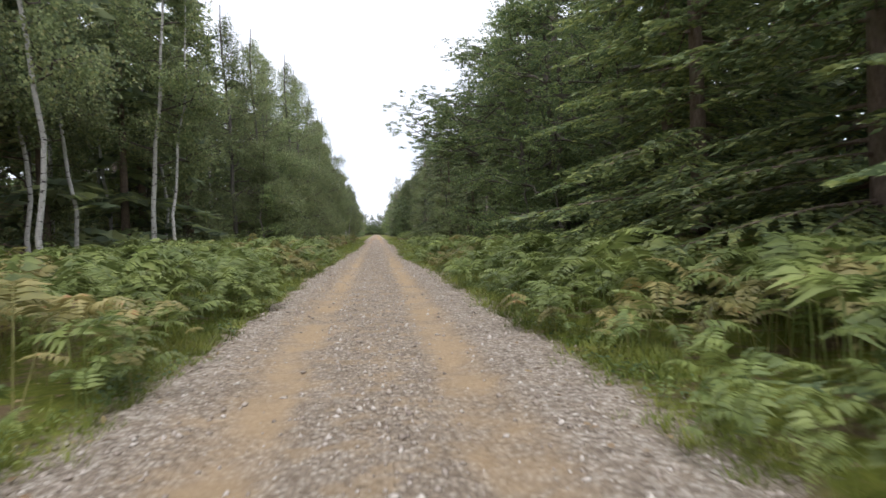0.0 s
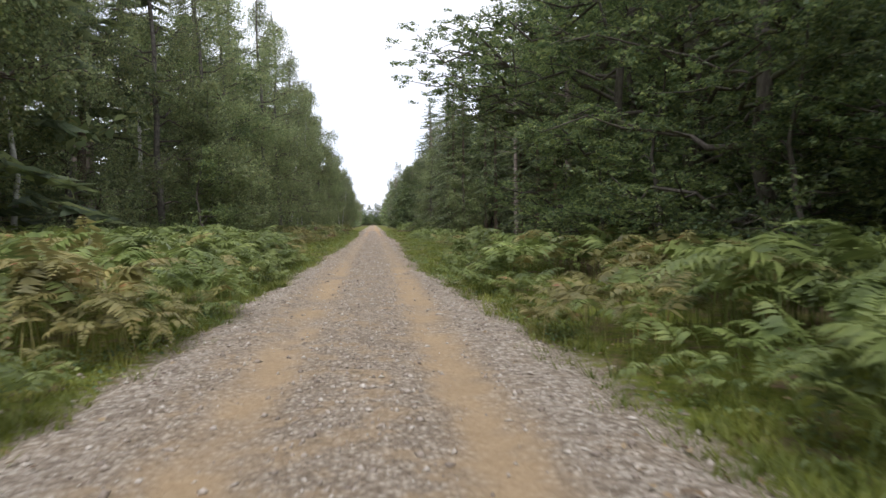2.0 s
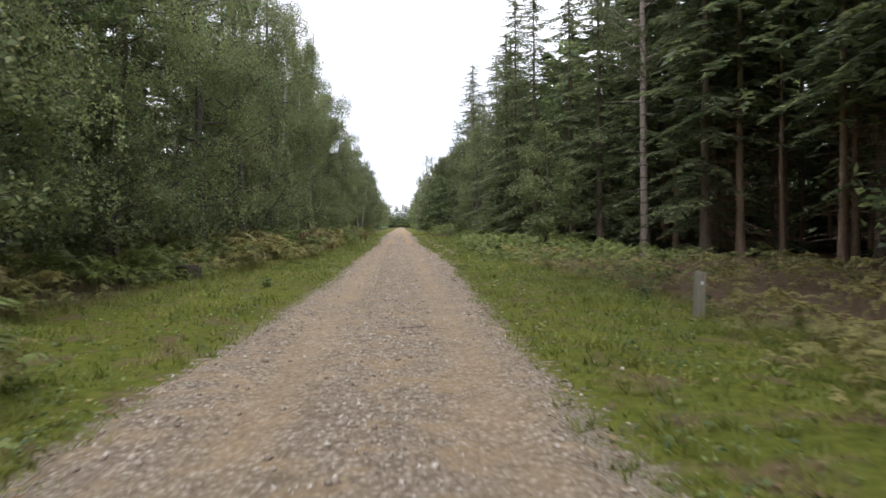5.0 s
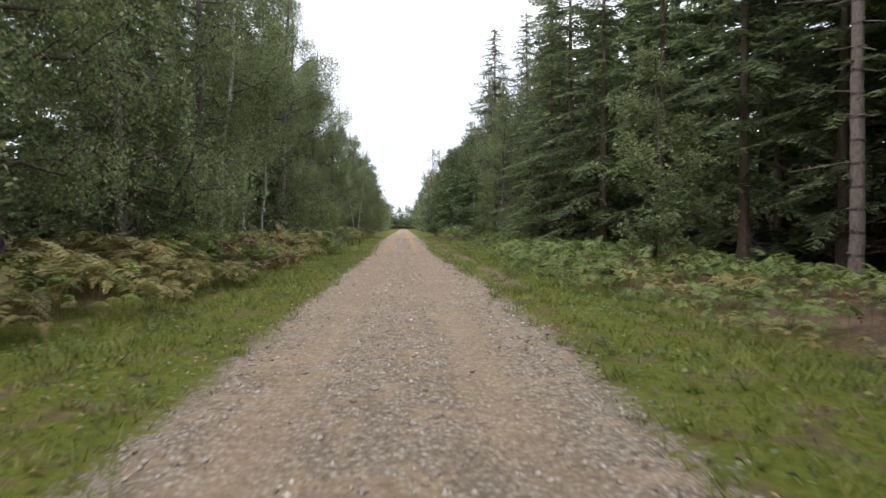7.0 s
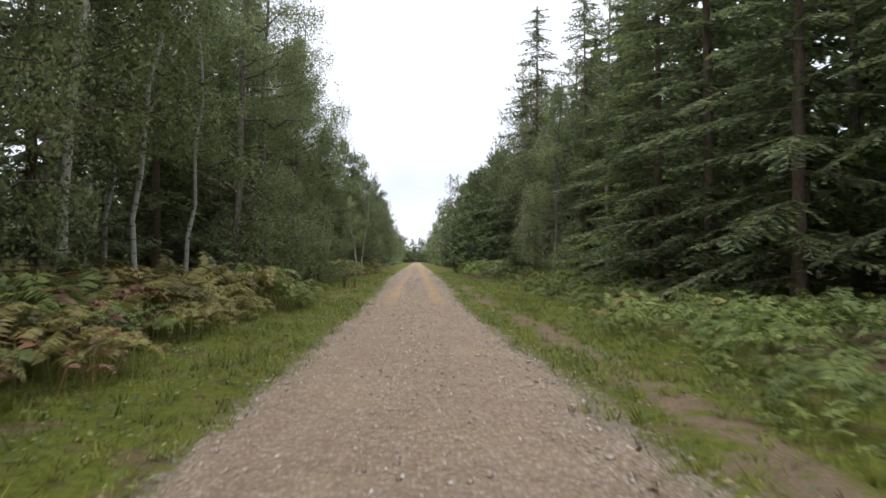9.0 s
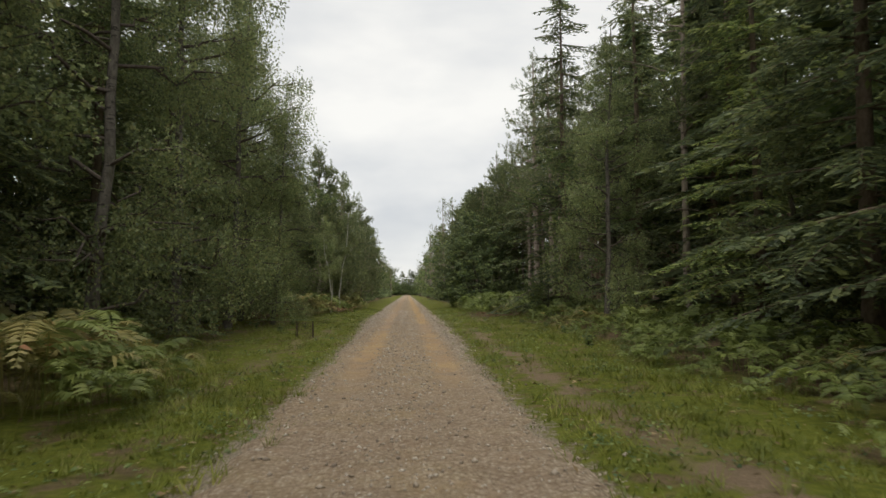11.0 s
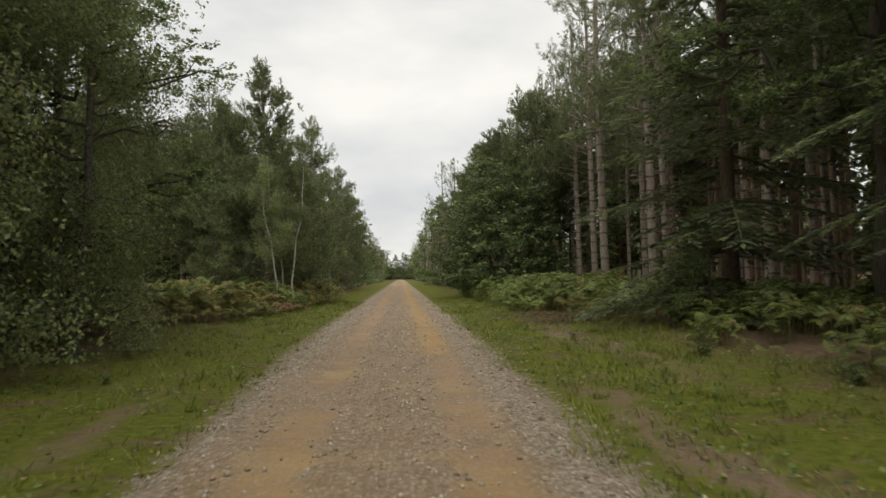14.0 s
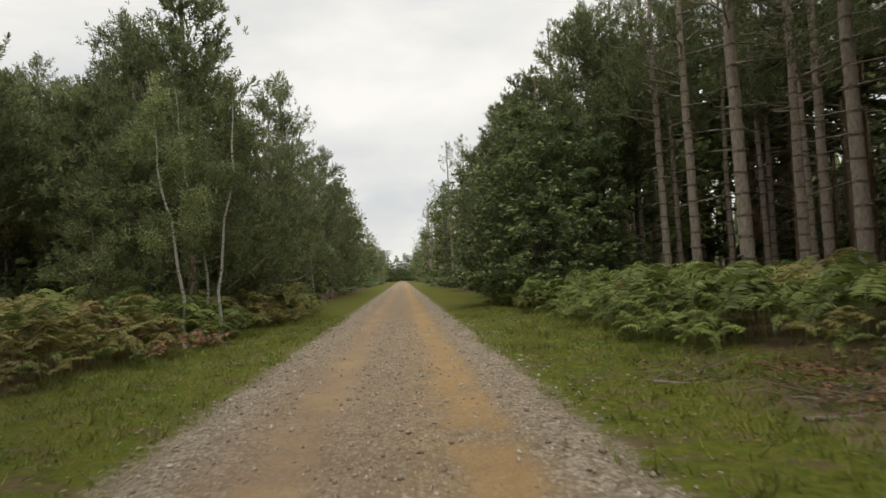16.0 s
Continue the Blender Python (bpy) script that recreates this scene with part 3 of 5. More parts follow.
def road_material():
    m, n, l, b = material("sandy_gravel", 0.92, 0.15)
    pos, X, Y, Z = world_xyz(n, l)
    v = n.new("ShaderNodeTexVoronoi")
    v.inputs["Scale"].default_value = 26.0
    l.new(pos, v.inputs["Vector"])
    one = n.new("ShaderNodeSeparateColor")
    l.new(v.outputs["Color"], one.inputs["Color"])
    stone = ramp(n, l, one.outputs["Red"], [(0.0, (0.28, 0.222, 0.16)), (0.5, (0.43, 0.352, 0.262)), (1.0, (0.62, 0.535, 0.425))])
    gap = span(n, l, v.outputs["Distance"], 0.25, 0.6)
    stone = mix(n, l, calc(n, l, 'MULTIPLY', gap, 0.5), stone, (0.15, 0.118, 0.085))
    grain = noise_node(n, l, 30.0, 6, 0.75, pos)
    wide = noise_node(n, l, 0.8, 4, 0.6, pos)
    lanes = noise_node(n, l, 2.4, 5, 0.65, pos)
    sand = ramp(n, l, grain, [(0.25, (0.35, 0.245, 0.14)), (0.75, (0.53, 0.4, 0.25))])
    pink = ramp(n, l, grain, [(0.25, (0.28, 0.19, 0.128)), (0.75, (0.47, 0.34, 0.24))])
    ax = calc(n, l, 'ABSOLUTE', X)
    rx = calc(n, l, 'ABSOLUTE', calc(n, l, 'SUBTRACT', X, 0.13))
    off = calc(n, l, 'ABSOLUTE', calc(n, l, 'SUBTRACT', calc(n, l, 'ADD', rx, calc(n, l, 'MULTIPLY', calc(n, l, 'SUBTRACT', lanes, 0.5), 0.7)), 0.78))
    rut = calc(n, l, 'SUBTRACT', 1.0, span(n, l, off, 0.05, 0.42))
    rut = calc(n, l, 'MULTIPLY', rut, span(n, l, wide, 0.3, 0.55))
    stony = calc(n, l, 'MULTIPLY', span(n, l, Y, 31, 38), calc(n, l, 'SUBTRACT', 1.0, span(n, l, Y, 78, 90)))
    rut = calc(n, l, 'MULTIPLY', rut, calc(n, l, 'SUBTRACT', 1.0, calc(n, l, 'MULTIPLY', stony, 0.55)))
    late = span(n, l, Y, 76, 86)
    rut = calc(n, l, 'MAXIMUM', rut, calc(n, l, 'MULTIPLY', calc(n, l, 'MULTIPLY', late, calc(n, l, 'SUBTRACT', 1.0, span(n, l, off, 0.12, 0.5))), span(n, l, wide, 0.25, 0.5)))
    firm = calc(n, l, 'MULTIPLY', span(n, l, Y, 54, 62), calc(n, l, 'SUBTRACT', 1.0, span(n, l, Y, 74, 84)))
    rut = calc(n, l, 'MULTIPLY', rut, calc(n, l, 'SUBTRACT', 1.0, calc(n, l, 'MULTIPLY', firm, 0.6)))
    tone = mix(n, l, span(n, l, Y, 56, 66), sand, mix(n, l, span(n, l, wide, 0.45, 0.65), pink, sand))
    orange = calc(n, l, 'MULTIPLY', span(n, l, Y, 98, 104), calc(n, l, 'MULTIPLY', span(n, l, X, 0.1, 0.5), span(n, l, wide, 0.25, 0.45)))
    russet = calc(n, l, 'MULTIPLY', calc(n, l, 'MULTIPLY', late, calc(n, l, 'SUBTRACT', 1.0, span(n, l, Y, 93, 99))), span(n, l, lanes, 0.35, 0.6))
    orange = calc(n, l, 'MAXIMUM', orange, calc(n, l, 'MULTIPLY', russet, 0.75))
    tone = mix(n, l, calc(n, l, 'MULTIPLY', orange, 0.65), tone, ramp(n, l, grain, [(0.25, (0.4, 0.25, 0.11)), (0.75, (0.6, 0.41, 0.2))]))
    fines = calc(n, l, 'MAXIMUM', calc(n, l, 'MULTIPLY', rut, 0.85), calc(n, l, 'MULTIPLY', span(n, l, lanes, 0.48, 0.62), 0.55))
    fines = calc(n, l, 'MAXIMUM', fines, calc(n, l, 'MULTIPLY', span(n, l, Y, 54, 64), 0.34))
    shoulder = span(n, l, calc(n, l, 'ADD', ax, calc(n, l, 'MULTIPLY', calc(n, l, 'SUBTRACT', lanes, 0.5), 0.8)), 1.1, 1.45)
    shoulder = calc(n, l, 'MULTIPLY', shoulder, calc(n, l, 'SUBTRACT', 1.0, calc(n, l, 'MULTIPLY', stony, 0.75)))
    fines = calc(n, l, 'MULTIPLY', fines, calc(n, l, 'SUBTRACT', 1.0, calc(n, l, 'MULTIPLY', shoulder, 0.75)))
    grey = ramp(n, l, one.outputs["Red"], [(0.0, (0.22, 0.185, 0.148)), (0.5, (0.4, 0.345, 0.28)), (1.0, (0.66, 0.595, 0.505))])
    stone = mix(n, l, calc(n, l, 'MULTIPLY', shoulder, 0.42), stone, grey)
    col = mix(n, l, fines, stone, tone)
    weed = calc(n, l, 'MULTIPLY', calc(n, l, 'SUBTRACT', 1.0, span(n, l, ax, 0.1, 0.4)), span(n, l, lanes, 0.58, 0.7))
    col = mix(n, l, calc(n, l, 'MULTIPLY', weed, 0.5), col, (0.1, 0.085, 0.06))
    worn = n.new("ShaderNodeHueSaturation")
    worn.inputs["Saturation"].default_value = 1.08
    l.new(calc(n, l, 'ADD', 0.78, calc(n, l, 'MULTIPLY', noise_node(n, l, 1.3, 5, 0.7, pos, 0.6), 0.44)), worn.inputs["Value"])
    l.new(col, worn.inputs["Color"])
    l.new(worn.outputs["Color"], b.inputs["Base Color"])
    h = calc(n, l, 'SUBTRACT', calc(n, l, 'MULTIPLY', grain, 0.6), calc(n, l, 'MULTIPLY', v.outputs["Distance"], calc(n, l, 'SUBTRACT', 1.1, fines)))
    bump(n, l, b, h, 1.0, 0.035)
    return m


wide_x = [2.2 * 1.28 ** k + 10 for k in range(27)]
gx = np.concatenate([-np.array(wide_x)[::-1], np.arange(-12, 12.01, 0.4), np.array(wide_x)])
gy = np.concatenate([-np.array([1500, 700, 350, 160, 80, 40, 22]), np.arange(-12, 150, 0.5), np.array([150, 155, 162, 172, 190, 220, 270, 350, 480, 700, 1100, 1800])])
ground = tagged(sheet("ground", gx, gy, ground_z, ground_material()), "grassy verges and brown leaf-littered forest floor", "ground", kind="structure")
ry = np.concatenate([np.arange(-12, 125, 0.13), np.arange(125, 150, 0.4), np.arange(150, 260, 2.0), np.array([260, 300, 400, 560, 800])])
road = tagged(sheet("road", np.linspace(-2.5, 2.5, 61), ry, road_z, road_material()), "straight sandy gravel forest track with two worn wheel ruts", "road", kind="structure")


# ---- the trees' kinds ----
KINDS = dict(
    birch_a=broadleaf("birch_tree", "tall birch with white bark and drooping twigs", 11, 15.0, 3.6, 2.4, BARK_BIRCH, LEAF_BIRCH, 24, 13000, 0.13, hang=0.6, girth=0.105, lean=0.05, bend=0.1),
    birch_b=broadleaf("birch_tree", "slender birch with pale patchy bark and thin foliage", 12, 13.5, 4.8, 2.0, BARK_BIRCH, LEAF_BIRCH, 18, 9000, 0.125, hang=0.65, girth=0.07, lean=-0.09, bend=0.12),
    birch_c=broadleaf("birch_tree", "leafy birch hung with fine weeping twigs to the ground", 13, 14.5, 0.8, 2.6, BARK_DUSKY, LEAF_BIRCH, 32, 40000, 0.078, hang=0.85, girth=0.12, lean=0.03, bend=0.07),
    oak_a=broadleaf("oak_tree", "spreading oak with mossy limbs and dense green leaves", 21, 15.0, 2.4, 4.9, BARK_OAK, LEAF_OAK, 32, 38000, 0.12, girth=0.3, lean=0.03, bend=0.16, rise=0.35, low=1.15),
    oak_b=broadleaf("oak_tree", "broad oak leafy down to the bracken", 22, 13.5, 0.9, 3.8, BARK_OAK, LEAF_OAK, 30, 40000, 0.09, girth=0.16, lean=-0.03, bend=0.12, rise=0.3, low=1.1),
    oak_c=broadleaf("oak_tree", "old oak with dark high limbs reaching over the verge", 25, 16.0, 5.4, 8.2, BARK_OAK, LEAF_OAK, 36, 62000, 0.13, girth=0.36, lean=-0.05, bend=0.2, rise=0.22),
    oak_d=broadleaf("young_oak", "low young oak with bright green leaves", 26, 4.8, 0.2, 1.7, BARK_OAK, LEAF_OAK, 16, 7000, 0.105, girth=0.05, bend=0.06, rise=0.3, low=1.3),
    sapling=broadleaf("young_tree", "young broadleaved tree with pale green leaves", 23, 6.5, 0.5, 1.7, BARK_OAK, LEAF_BIRCH, 16, 9500, 0.11, hang=0.25, girth=0.06, bend=0.06),
    bush=shrub("evergreen_bush", "large rounded evergreen bush with dark glossy leaves", 24, 3.6, 6.9, 1000, 24, 0.23, LEAF_DARK),
    spruce_a=conifer("spruce_tree", "dark green spruce with drooping layered branches", 31, 16.5, 0.7, 3.2, 26, 6, 16, 0.15, 0.28, BARK_SPRUCE, NEEDLE_SPRUCE, width=0.036, power=0.68),
    spruce_b=conifer("spruce_tree", "slim dark spruce with dead lower twigs", 32, 17.5, 2.6, 2.5, 25, 5, 14, 0.18, 0.34, BARK_SPRUCE, NEEDLE_SPRUCE, width=0.042, dead=26, power=0.66),
    spruce_c=conifer("spruce_tree", "big spruce with fresh light green branch tips", 33, 15.5, 0.6, 3.9, 21, 8, 24, 0.14, 0.2, BARK_SPRUCE, NEEDLE_FRESH, width=0.033, split=True),
    pine_a=pine("scots_pine", "tall Scots pine with a bare ringed grey-brown trunk", 41, 17.0, 6.8, 2.4, 36, 26, 0.16),
    pine_b=pine("scots_pine", "slim Scots pine with a bare reddish trunk and ragged top", 42, 15.5, 6.2, 2.1, 32, 28, 0.11, lean=-0.02),
    pine_c=pine("scots_pine", "Scots pine crowned with needles nearly to the ground", 43, 13.0, 0.8, 3.4, 92, 46, 0.15, full=1.35, taper=0.85),
    pine_e=pine("scots_pine", "Scots pine with a bare lower trunk under a full crown", 47, 9.6, 3.0, 2.3, 70, 40, 0.12, full=1.25),
    pine_d=pine("scots_pine", "full-crowned Scots pine standing back from the verge", 46, 13.0, 1.5, 2.8, 64, 34, 0.13, stubs=6, big=1.25, full=1.2),
    flat_pine=pine("scots_pine", "old Scots pine with a flat spreading top", 45, 9.5, 6.6, 3.4, 16, 30, 0.2, stubs=10),
    bare=conifer("shaded_conifer", "thin shaded conifer, bare and brown below its top", 44, 16.5, 5.2, 2.1, 17, 5, 7, 0.42, 0.36, BARK_DEAD, NEEDLE_SPRUCE, girth=0.12, width=0.1, dead=70, coarse=True, power=0.7),
    far_birch=broadleaf("birch_tree", "birch deeper in the wood", 51, 14.0, 1.4, 2.6, BARK_BIRCH, LEAF_BIRCH, 12, 1500, 0.42, hang=0.6, girth=0.11, split=False),
    far_oak=broadleaf("broadleaved_tree", "leafy broadleaved tree in the far wood", 52, 13.5, 0.5, 2.9, BARK_OAK, LEAF_OAK, 12, 1150, 0.52, girth=0.16, low=1.3, split=False),
    far_spruce=conifer("far_conifer", "dark conifer deeper in the wood", 53, 15.5, 0.5, 2.7, 14, 5, 5, 0.75, 0.26, BARK_SPRUCE, NEEDLE_SPRUCE, width=0.16, coarse=True, power=0.66),
    far_pine=pine("scots_pine", "Scots pine in the far wood", 54, 15.0, 4.0, 2.9, 18, 9, 0.15, stubs=6, big=1.5),
    pole=conifer("conifer_pole", "thin bare pole of a shaded conifer", 56, 15.0, 9.5, 1.4, 4, 4, 4, 0.6, 0.3, BARK_DEAD, NEEDLE_PINE, girth=0.1, width=0.16, dead=60, coarse=True),
    thicket=broadleaf("undergrowth_tree", "dark leafy undergrowth tree under the canopy", 55, 6.5, 0.2, 2.6, BARK_OAK, LEAF_DARK, 10, 800, 0.5, girth=0.06, low=1.4, split=False),
)
PLACED = set()
forest = random.Random(5)


def grow(kind, x, y, size=1.0, turn=None, group="", label=""):
    """Plants one tree of a kind; the first of each kind is the built one itself, the rest are copies."""
    turn = forest.uniform(0, 360) if turn is None else turn
    z = float(ground_z(x, y)) - 0.05
    proto = KINDS[kind]
    if kind not in PLACED:
        PLACED.add(kind)
        proto.matrix_basis = pose(x, y, z, 0, 0, turn)
        ob = proto
    else:
        ob = copy_thing(proto, pose(x, y, z, 0, 0, turn))
        ob.scale = (size, size, size * forest.uniform(0.94, 1.06))
    if group:
        ob["group"] = group
    if label:
        ob["label"] = label
    return ob


# birches seen standing clear of the wood
for k, x, y, s, a in (("birch_b", -10.4, 24.9, 1.05, 10), ("birch_b", -11.3, 23.5, 1.1, 60), ("birch_b", -11.9, 22.0, 1.1, 100), ("birch_a", -9.4, 29.6, 1.0, 0), ("birch_b", -8.4, 29.7, 0.95, 180), ("birch_b", -12.3, 33.0, 1.1, 0), ("birch_b", -10.2, 34.6, 1.1, 40),
                      ("birch_b", -9.0, 19.5, 1.1, 90), ("birch_c", -10.4, 38.5, 1.1, 100), ("birch_c", -11.8, 36.0, 1.1, 30), ("birch_c", -13.4, 27.5, 1.1, 80),
                      ("birch_b", -6.9, 78.2, 0.95, 190), ("birch_b", -8.3, 79.7, 1.0, 170), ("birch_a", -7.3, 75.2, 0.95, 10), ("birch_b", -6.9, 82.1, 0.9, 150),
                      ("birch_b", -5.0, 118.0, 0.54, 10), ("birch_b", -4.6, 119.8, 0.58, 185), ("birch_b", -5.3, 121.0, 0.56, 60)):
    grow(k, x, y, s, a, "birches at the edge of the wood")

grow("oak_c", 10.4, 43.4, 1.0, 315)
# the right edge of the wood, in the order in which it passes
for k, x, y, s in (("spruce_c", 7.4, 3.0, 1.0), ("spruce_c", 6.9, 8.2, 0.98), ("spruce_c", 6.5, 12.4, 1.0), ("spruce_c", 7.6, 16.2, 1.0), ("spruce_a", 9.5, 18.0, 1.0), ("oak_b", 8.2, 21.0, 1.0), ("oak_b", 7.6, 25.5, 1.05), ("oak_a", 8.6, 30.0, 1.05),
                   ("oak_b", 8.0, 34.0, 1.05), ("oak_b", 9.4, 36.8, 0.85), ("pine_a", 9.7, 45.5, 1.15), ("spruce_b", 11.3, 58.0, 0.95), ("spruce_b", 14.6, 53.5, 1.0), ("spruce_b", 14.0, 63.0, 1.0), ("oak_b", 12.5, 41.0, 1.0), ("oak_d", 6.6, 36.6, 1.0), ("oak_d", 7.6, 35.4, 1.15), ("oak_d", 7.2, 29.0, 1.1), ("oak_d", 7.0, 33.0, 0.95), ("oak_d", 7.0, 23.5, 0.95), ("pine_a", 17.7, 56.4, 1.0), ("pine_b", 15.2, 60.1, 1.0), ("pine_a", 10.9, 63.0, 1.0), ("spruce_b", 11.6, 64.5, 0.9), ("spruce_a", 12.7, 60.0, 0.9),
                   ("spruce_b", 10.0, 66.5, 0.9), ("sapling", 7.2, 66.2, 0.78), ("spruce_b", 10.4, 73.5, 0.9), ("spruce_a", 8.6, 75.5, 0.95), ("spruce_a", 8.2, 79.0, 1.0), ("spruce_a", 8.0, 82.5, 0.95), ("sapling", 7.7, 84.5, 0.95),
                   ("spruce_c", 9.3, 88.3, 0.85), ("spruce_b", 9.8, 90.6, 0.9), ("pine_b", 9.4, 93.2, 1.0), ("spruce_b", 11.2, 95.0, 0.95), ("birch_c", 7.0, 94.2, 0.76), ("spruce_a", 9.7, 98.4, 1.0), ("oak_a", 9.7, 101.2, 0.75), ("spruce_a", 8.0, 104.4, 1.1), ("oak_d", 7.0, 103.4, 0.55),
                   ("bush", 6.3, 128.8, 1.0)):
    grow(k, x, y, s)
for k, x, y, s in (("pine_b", 10.9, 136.0, 1.0), ("pine_b", 10.9, 133.0, 1.0), ("pine_b", 11.3, 131.2, 0.9), ("pine_a", 10.3, 126.0, 0.9), ("pine_b", 12.1, 129.0, 1.0), ("pine_a", 10.6, 124.1, 1.0), ("pine_b", 13.8, 128.0, 1.0),
                   ("pine_a", 9.4, 118.5, 1.08), ("pine_b", 14.8, 127.0, 1.0), ("pine_a", 11.6, 119.5, 0.9), ("pine_b", 14.8, 124.0, 1.05), ("pine_a", 13.3, 121.0, 0.95), ("pine_a", 10.5, 115.5, 0.98), ("pine_a", 9.0, 111.7, 0.9), ("pine_b", 9.9, 112.7, 1.05),
                   ("pine_a", 11.8, 109.2, 1.0), ("pine_b", 12.2, 107.0, 1.0), ("pine_b", 13.2, 112.0, 1.0), ("pine_b", 15.2, 117.0, 1.0), ("pine_a", 16.2, 114.0, 1.0), ("pine_b", 17.0, 121.0, 1.0), ("pine_a", 13.0, 134.0, 1.0), ("pine_b", 9.6, 139.0, 1.0)):
    grow(k, x, y, s, None, "tall pines in a row")
for i in range(85):
    x, y = forest.uniform(15.0, 28.0), forest.uniform(104, 160)
    grow("pole", x, y, forest.uniform(0.85, 1.1), None, "thin stems in the shaded wood")
for i in range(80):
    x, y = forest.uniform(19.0, 27.0), forest.uniform(104, 165)
    grow("pole", x, y, forest.uniform(0.75, 1.0), None, "thin stems in the shaded wood")
for i in range(40):
    x, y = forest.uniform(12.5, 25.0), forest.uniform(44, 67)
    grow("pole", x, y, forest.uniform(0.85, 1.1), None, "thin stems in the shaded wood")

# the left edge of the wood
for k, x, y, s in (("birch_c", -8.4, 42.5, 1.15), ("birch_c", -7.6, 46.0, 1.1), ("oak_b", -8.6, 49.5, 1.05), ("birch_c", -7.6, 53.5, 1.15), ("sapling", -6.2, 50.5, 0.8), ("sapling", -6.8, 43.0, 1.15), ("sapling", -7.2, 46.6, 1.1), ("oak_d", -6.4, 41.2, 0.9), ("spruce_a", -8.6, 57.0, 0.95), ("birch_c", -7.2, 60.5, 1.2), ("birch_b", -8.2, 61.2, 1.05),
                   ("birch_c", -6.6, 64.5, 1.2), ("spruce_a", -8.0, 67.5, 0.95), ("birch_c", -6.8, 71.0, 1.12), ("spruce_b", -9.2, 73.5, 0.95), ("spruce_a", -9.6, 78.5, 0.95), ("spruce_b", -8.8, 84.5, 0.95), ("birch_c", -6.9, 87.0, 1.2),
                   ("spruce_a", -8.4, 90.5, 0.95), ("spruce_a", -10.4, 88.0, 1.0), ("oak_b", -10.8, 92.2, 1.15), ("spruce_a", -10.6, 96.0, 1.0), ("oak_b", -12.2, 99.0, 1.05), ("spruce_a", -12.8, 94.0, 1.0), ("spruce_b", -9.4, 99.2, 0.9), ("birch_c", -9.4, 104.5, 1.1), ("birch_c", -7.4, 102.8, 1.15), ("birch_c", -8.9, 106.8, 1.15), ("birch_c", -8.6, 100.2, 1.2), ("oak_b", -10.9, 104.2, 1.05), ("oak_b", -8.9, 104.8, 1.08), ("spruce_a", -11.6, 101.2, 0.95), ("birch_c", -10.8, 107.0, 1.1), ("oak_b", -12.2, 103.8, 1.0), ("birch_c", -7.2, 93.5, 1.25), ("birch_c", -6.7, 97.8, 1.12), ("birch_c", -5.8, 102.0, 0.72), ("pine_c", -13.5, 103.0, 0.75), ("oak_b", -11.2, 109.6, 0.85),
                   ("pine_c", -6.6, 124.0, 0.98), ("pine_c", -6.3, 127.2, 0.76), ("pine_c", -9.4, 127.0, 0.85), ("pine_e", -12.2, 128.3, 1.2), ("pine_e", -14.5, 123.8, 1.22), ("pine_e", -10.2, 130.0, 1.15), ("pine_e", -15.8, 129.0, 1.15), ("pine_e", -19.0, 131.0, 1.2), ("pine_d", -17.0, 135.0, 1.02), ("pine_d", -13.5, 134.0, 0.95),
                   ("pine_d", -10.5, 134.0, 0.88), ("pine_d", -21.0, 137.0, 1.03), ("sapling", -8.4, 121.0, 0.68), ("sapling", -10.8, 125.5, 0.45), ("birch_c", -6.0, 128.5, 0.58), ("thicket", -13.0, 131.5, 0.5), ("thicket", -16.5, 132.5, 0.55), ("flat_pine", -5.0, 288.0, 1.42)):
    grow(k, x, y, s)

# second and third rows, close behind the edge
for y in np.arange(-6, 150, 3.7):
    for side in (-1, 1):
        for row, x0 in enumerate((12.2, 15.5, 20.0)):
            x = side * (x0 + forest.uniform(-1.3, 1.3))
            yy = float(y) + forest.uniform(-1.3, 1.3)
            if side > 0 and yy > 110 and row == 0:
                continue
            if side > 0 and yy > 104 and row:
                if forest.random() < 0.5:
                    grow("pine_b" if row == 1 else "pole", x, yy, forest.uniform(0.9, 1.05), None, "trees behind the edge of the wood")
                continue
            bare_wood = (side > 0 and 44 < yy < 66) or (side > 0 and yy > 110)
            clearing = side < 0 and 103 < yy < 130
            if clearing or (side < 0 and 98 < yy < 118 and row == 0):
                continue
            if bare_wood and forest.random() < 0.35:
                continue
            if bare_wood:
                k = forest.choice(("bare", "bare", "bare", "far_spruce")) if row == 2 else "bare"
            elif side < 0 and yy < 42:
                k = forest.choice(("bare", "birch_b", "far_birch", "far_spruce"))
            elif side < 0:
                k = forest.choice(("far_spruce", "far_spruce", "far_oak", "far_pine")) if row else forest.choice(("far_spruce", "bare", "far_birch", "far_pine"))
            else:
                k = forest.choice(("far_spruce", "bare", "far_spruce", "far_oak"))
            low = 0.9 if side < 0 and 99 < yy < 156 else 1.15 if side < 0 and yy < 48 else 1.0
            if low < 1:
                k = "pine_d"
            grow(k, x, yy, low * forest.uniform(0.88, 1.1), None, "trees behind the edge of the wood")
    if 40 < y < 76:
        grow("far_spruce", 22.5 + forest.uniform(-1.5, 1.5), float(y) + 1.5, 1.0, None, "trees behind the edge of the wood")
        grow("thicket", 22.0 + forest.uniform(-1.5, 1.5), float(y), 1.0, None, "trees behind the edge of the wood")
